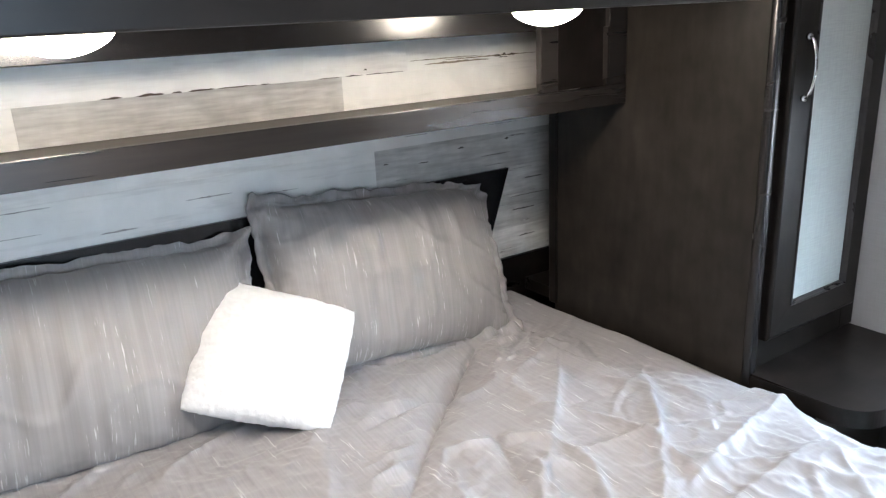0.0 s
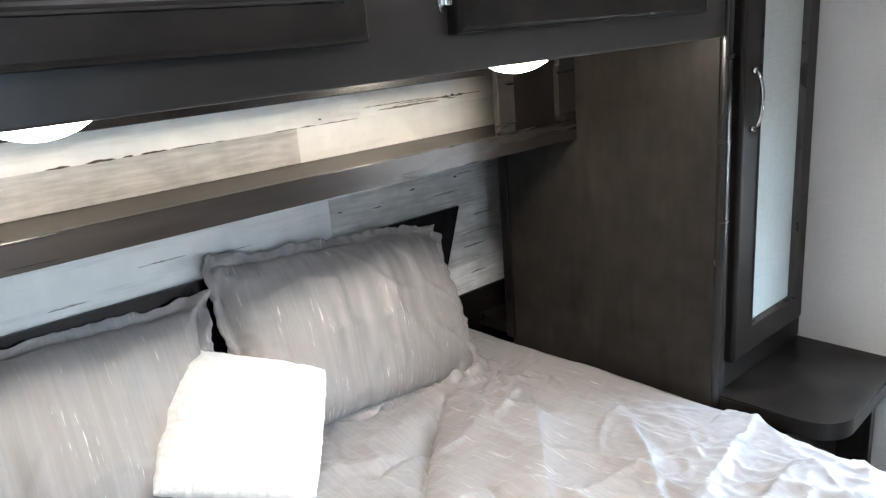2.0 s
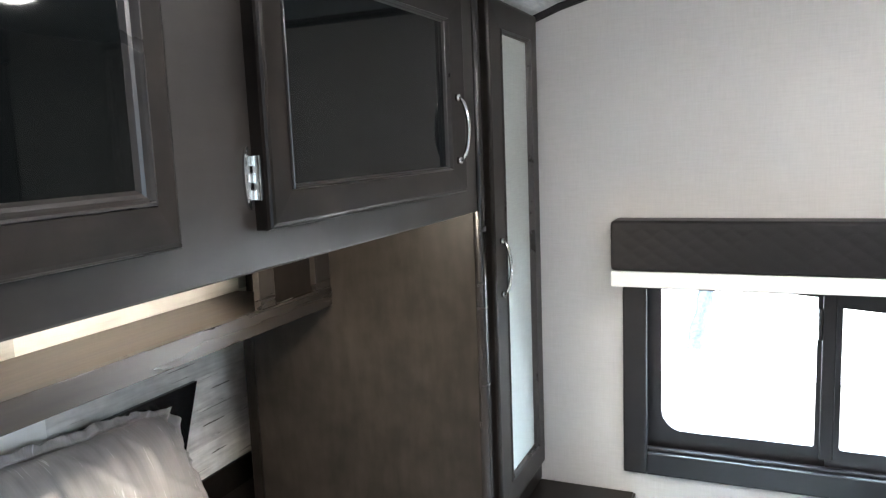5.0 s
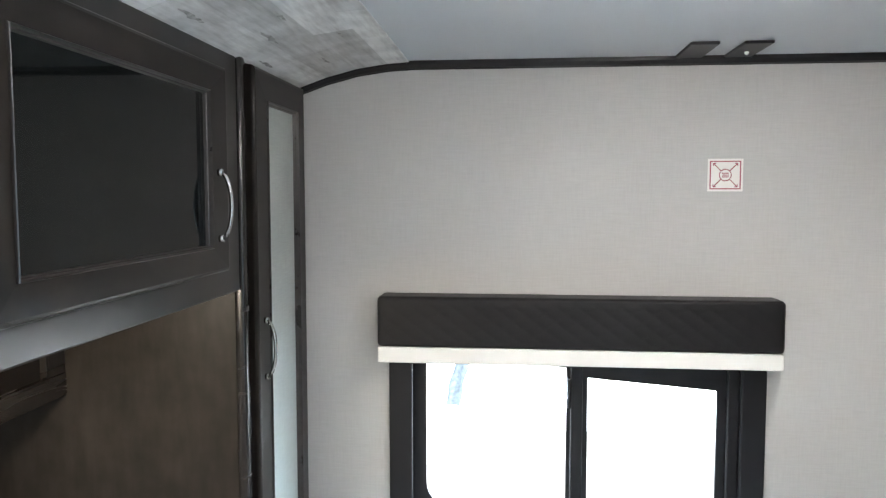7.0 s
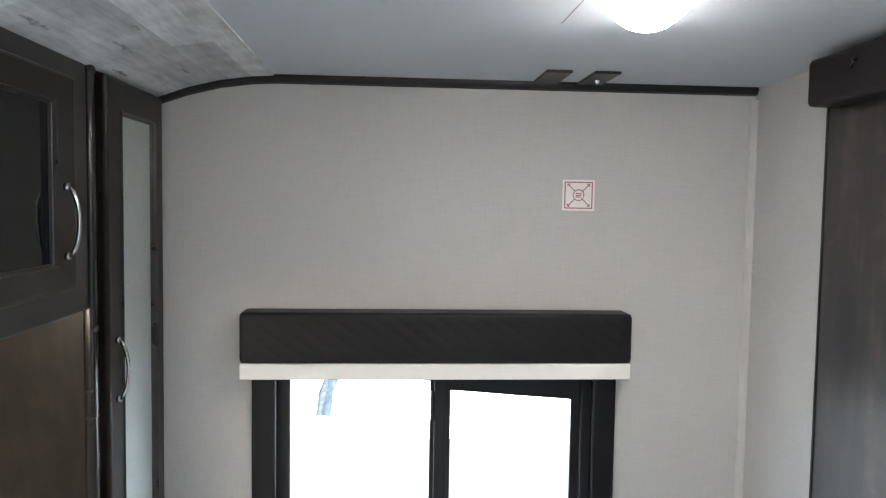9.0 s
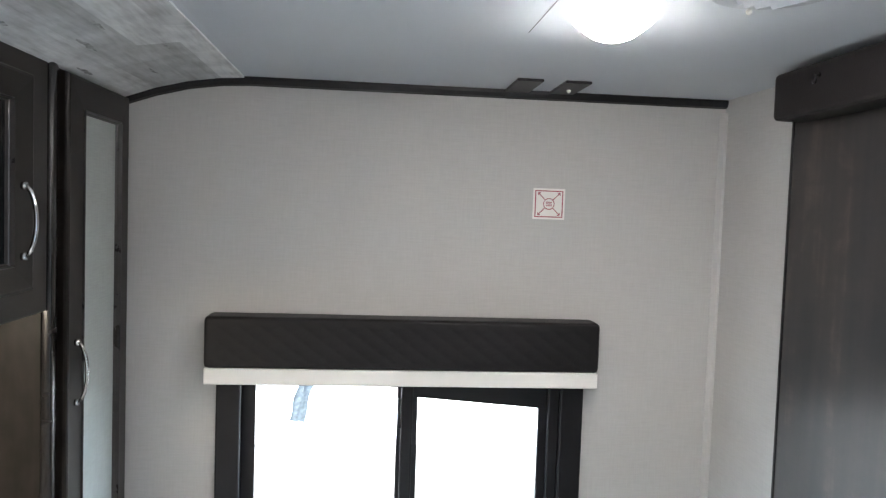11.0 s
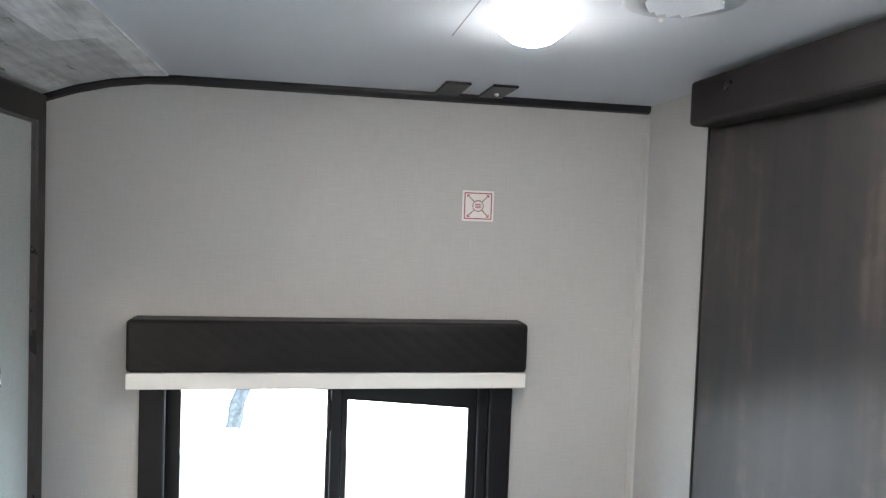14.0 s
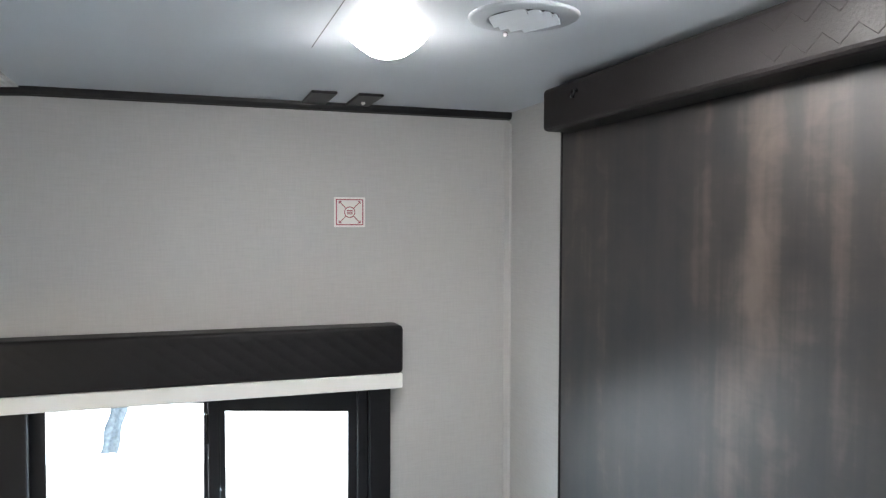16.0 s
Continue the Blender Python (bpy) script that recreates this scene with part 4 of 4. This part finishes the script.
def cushion_mesh(w, h, thick, flange, seed, n=56, wrinkle=0.006, puff=2.6, draw=0.05, ears=(), taper=0.0, skew=0.0):
    bm = bmesh.new()
    bw, bh = w / 2 - flange, h / 2 - flange
    def half(sign):
        g = []
        for i in range(n + 1):
            row = []
            for j in range(n + 1):
                x, y = (i / n - 0.5) * w, (j / n - 0.5) * h
                u, v = min(1, abs(x) / bw), min(1, abs(y) / bh)
                b = (max(0, 1 - u ** puff) * max(0, 1 - v ** puff)) ** 0.55
                p = Vector((x * 7 + seed, y * 7, seed * 1.7))
                k = wrinkle * (noise.noise(p) * 1.6 + 0.35 * max(0, 1 - 5 * abs(noise.noise(p * 1.3))) + 0.55 * noise.noise(Vector((x * 44, y * 6, seed))))
                e = max(u, v) ** 5
                if flange:
                    k += 0.010 * e * noise.noise(Vector((x * 34, y * 5, seed)) if v > u else Vector((x * 5, y * 34, seed)))
                z = sign * (0.003 + thick / 2 * b) + k * (0.35 + b)
                if flange:
                    seam = max(abs(x) / bw, abs(y) / bh)
                    z -= sign * 0.007 * math.exp(-((seam - 0.995) / 0.020) ** 2)
                if flange and (u >= 1 or v >= 1):
                    z += 0.004 + 0.018 * noise.noise(Vector((x * 8, y * 8, seed + 3))) + 0.007 * noise.noise(Vector((x * 30, y * 30, seed)))
                # edges draw in between the corners
                px = x * (1 - draw * (1 - (y / (h / 2)) ** 2) * (abs(x) / (w / 2)))
                py = y * (1 - draw * (1 - (x / (w / 2)) ** 2) * (abs(y) / (h / 2)))
                if not flange:
                    rd = 1 - 0.045 * (abs(2 * x / w) * abs(2 * y / h)) ** 3
                    px, py = px * rd, py * rd
                    z += 0.0018 * noise.noise(Vector((x * 120, y * 120, seed)))
                    px += 0.0014 * noise.noise(Vector((y * 90, x * 20, seed)))
                    py += 0.0014 * noise.noise(Vector((x * 90, y * 20, seed + 5)))
                if flange:
                    rim = max(abs(2 * x / w), abs(2 * y / h)) ** 8
                    px += 0.007 * rim * noise.noise(Vector((y * 16, seed, 1.0)))
                    py += 0.008 * rim * noise.noise(Vector((x * 13, seed, 6.0)))
                    rd = 1 - 0.055 * (abs(2 * x / w) * abs(2 * y / h)) ** 4
                    px, py = px * rd, py * rd
                    hem = max(abs(2 * x / w), abs(2 * y / h)) ** 6
                    c = Vector((x * 24, y * 24, seed * 2.3))
                    z += hem * (0.006 * noise.noise(c) + 0.004 * (1 - 4 * abs(noise.noise(c * 1.9))))
                    py -= hem * 0.007 * noise.noise(c * 1.4)
                for cx, cy, up_, out_, fwd in ears:
                    d = math.hypot(x - cx * w / 2, y - cy * h / 2)
                    f = math.exp(-(d / 0.055) ** 2)
                    px += out_ * f * cx
                    py += up_ * f
                    z += f * (fwd + 0.018 * math.sin(95 * (x - y)))
                row.append((px - skew * (0.5 - x / w) * (0.5 - y / h), py * (1 - taper * 2 * x / w), z))
            g.append(row)
        return g
    top, bot = half(1), half(-1)
    vt = [[bm.verts.new(c) for c in r] for r in top]
    vb = [[bm.verts.new(c) for c in r] for r in bot]
    for i in range(n):
        for j in range(n):
            bm.faces.new((vt[i][j], vt[i + 1][j], vt[i + 1][j + 1], vt[i][j + 1]))
            bm.faces.new((vb[i][j], vb[i][j + 1], vb[i + 1][j + 1], vb[i + 1][j]))
    for k in range(n):
        bm.faces.new((vt[k][0], vb[k][0], vb[k + 1][0], vt[k + 1][0]))
        bm.faces.new((vt[k][n], vt[k + 1][n], vb[k + 1][n], vb[k][n]))
        bm.faces.new((vt[0][k], vt[0][k + 1], vb[0][k + 1], vb[0][k]))
        bm.faces.new((vt[n][k], vb[n][k], vb[n][k + 1], vt[n][k + 1]))
    return bm


def lean(centre, right, up):
    """Pose with x along right, y along up, z out of the face."""
    r = Vector(right).normalized()
    u = (Vector(up) - r * Vector(up).dot(r)).normalized()
    f = r.cross(u)
    return Matrix((( r.x, u.x, f.x, centre[0]), (r.y, u.y, f.y, centre[1]), (r.z, u.z, f.z, centre[2]), (0, 0, 0, 1)))


p2 = solid("pillow", cushion_mesh(0.618, 0.415, 0.150, 0.021, 13.6, 120, 0.009, ears=((-1, 1, 0.012, 0.012, 0.02), (1, 1, -0.012, -0.004, 0.012), (1, -1, 0.0, 0.016, 0.012))), CLOTHP, "taupe satin pillow with a flanged edge leaning on the headboard", "pillow", smooth=True, group="bed pillows")
p2.matrix_world = lean((-0.758, 0.296, 0.978), (0.015, 0.63, -0.045), (-0.150, 0.0, 0.33))
p1 = solid("pillow", cushion_mesh(0.715, 0.415, 0.150, 0.022, 8.4, 120, 0.009, ears=((1, 1, 0.008, 0.02, 0.03),)), CLOTHP, "taupe satin pillow with creased flange behind the white cushion", "pillow", smooth=True, group="bed pillows")
p1.matrix_world = lean((-0.756, -0.366, 0.955), (0.0, 0.62, -0.035), (-0.150, 0.0, 0.33))
cu = solid("cushion", cushion_mesh(0.304, 0.285, 0.105, 0.0, 5.5, 110, 0.0035, 2.3, 0.010, ears=((-1, 1, 0.020, 0.034, 0.0),), taper=0.030, skew=-0.024), PLUSH, "small white plush throw cushion leaning on the pillows", "cushion", smooth=True)
cu.matrix_world = lean((-0.655, -0.047, 0.923), (0.139, 0.212, -0.066), (-0.170, 0.155, 0.143))

# ---- planks of the headboard wall ----
ROWS = [(LOW, 0.906, 0.984, (-0.29, 0.283)), (LOW, 0.984, 1.065, (-0.52, 0.175)), (LOW, 1.065, 1.147, (-0.06, 0.414)), (LOW, 1.147, 1.240, (-0.443, 0.325)), (LOW, 1.240, 1.335, (-0.226, 0.674)),
        (HEAD, 1.353, 1.420, (-0.38, 0.204)), (HEAD, 1.420, 1.547, (-0.48, 0.357))]
# first two boards are greyer wood; the lower three have shade put into their colour
GREY_AND_SHADED = {(1.353, -0.38), (1.147, 0.325), (1.065, 0.414), (0.984, 0.175), (0.906, 0.283)}
for plane, z0, z1, cuts in ROWS:
    reach = 1.0 if plane == LOW else INNER - 0.001
    ys = [-reach, *cuts, reach]
    for a, b in zip(ys, ys[1:]):
        bm = boxed(-0.011, 0.0, -(b - a) / 2 + 0.00015, (b - a) / 2 - 0.00015, -(z1 - z0) / 2 + 0.00015, (z1 - z0) / 2 - 0.00015)
        pk = part("plank", bm, GREY_SHADE_PLANK if (z0, a) in GREY_AND_SHADED else PLANK, wall_front)
        pk.location = (plane, (a + b) / 2, (z0 + z1) / 2)

# bark-edged cracks along one joint
rnd = random.Random(4)
bm = bmesh.new()


def crack(y0, y1, z, th, plane=HEAD):
    k = max(4, int((y1 - y0) / 0.008))
    up, lo = [], []
    for i in range(k + 1):
        y = y0 + (y1 - y0) * i / k
        f = max(0.0, math.sin(math.pi * i / k)) ** 0.5
        up.append(bm.verts.new((plane + 0.0006, y, z + f * th * rnd.uniform(0.3, 1.0))))
        lo.append(bm.verts.new((plane + 0.0006, y, z - f * th * rnd.uniform(0.1, 0.5))))
    for i in range(k):
        bm.faces.new((lo[i], lo[i + 1], up[i + 1], up[i]))


for a, b, th in ((-0.25, -0.21, .0035), (-0.19, -0.14, .004), (-0.13, -0.11, .003), (-0.10, -0.05, .0035), (-0.05, 0.03, .002), (0.03, 0.055, .0012), (0.15, 0.21, .0015), (0.21, 0.255, .0025), (0.255, 0.352, .0018)):
    crack(a, b, 1.4205, th)
for a, b, z, th in ((0.585, 0.61, 1.435, .004), (0.612, 0.622, 1.437, .006), (0.626, 0.65, 1.4355, .004), (0.60, 0.63, 1.4315, .002), (0.255, 0.262, 1.430, .003)):
    crack(a, b, z, th)
part("crack", bm, CRACK, wall_front, "dark bark cracks between planks")
bm = bmesh.new()
crack(0.36, 0.56, 1.4395, .0022)
crack(0.40, 0.58, 1.4300, .0040)
crack(0.45, 0.72, 1.4360, .0025)
part("streak", bm, STREAK, wall_front, "brown streaks in the plank")
bm = bmesh.new()
for i in range(46):
    z = rnd.choice((0.925, 0.950, 0.990, 1.022, 1.050, 1.072, 1.108, 1.140, 1.160, 1.185, 1.205, 1.228, 1.262)) + rnd.uniform(-0.006, 0.006)
    y = rnd.uniform(0.33, 0.88) if i % 3 else rnd.uniform(-0.6, 0.25)
    crack(y, y + rnd.uniform(0.02, 0.12), z, rnd.uniform(0.0008, 0.0040), LOW)
part("streak", bm, GREYSTREAK, wall_front, "grey streaks in the planks")
bm = bmesh.new()
for a, b, z, th in ((0.70, 0.715, 1.222, .006), (0.555, 0.575, 1.216, .005), (0.345, 0.36, 1.206, .003), (0.44, 0.47, 1.196, .003), (0.62, 0.72, 1.186, .0016), (0.72, 0.80, 1.030, .004), (0.76, 0.83, 1.110, .003), (0.74, 0.80, 0.956, .0035), (0.70, 0.86, 1.066, .0014)):
    crack(a, b, z, th, LOW)
part("crack", bm, plain("grey_knot", (0.10, 0.09, 0.08), 0.8, vary=0.4, scale=60), wall_front, "dark knots in the lower planks")
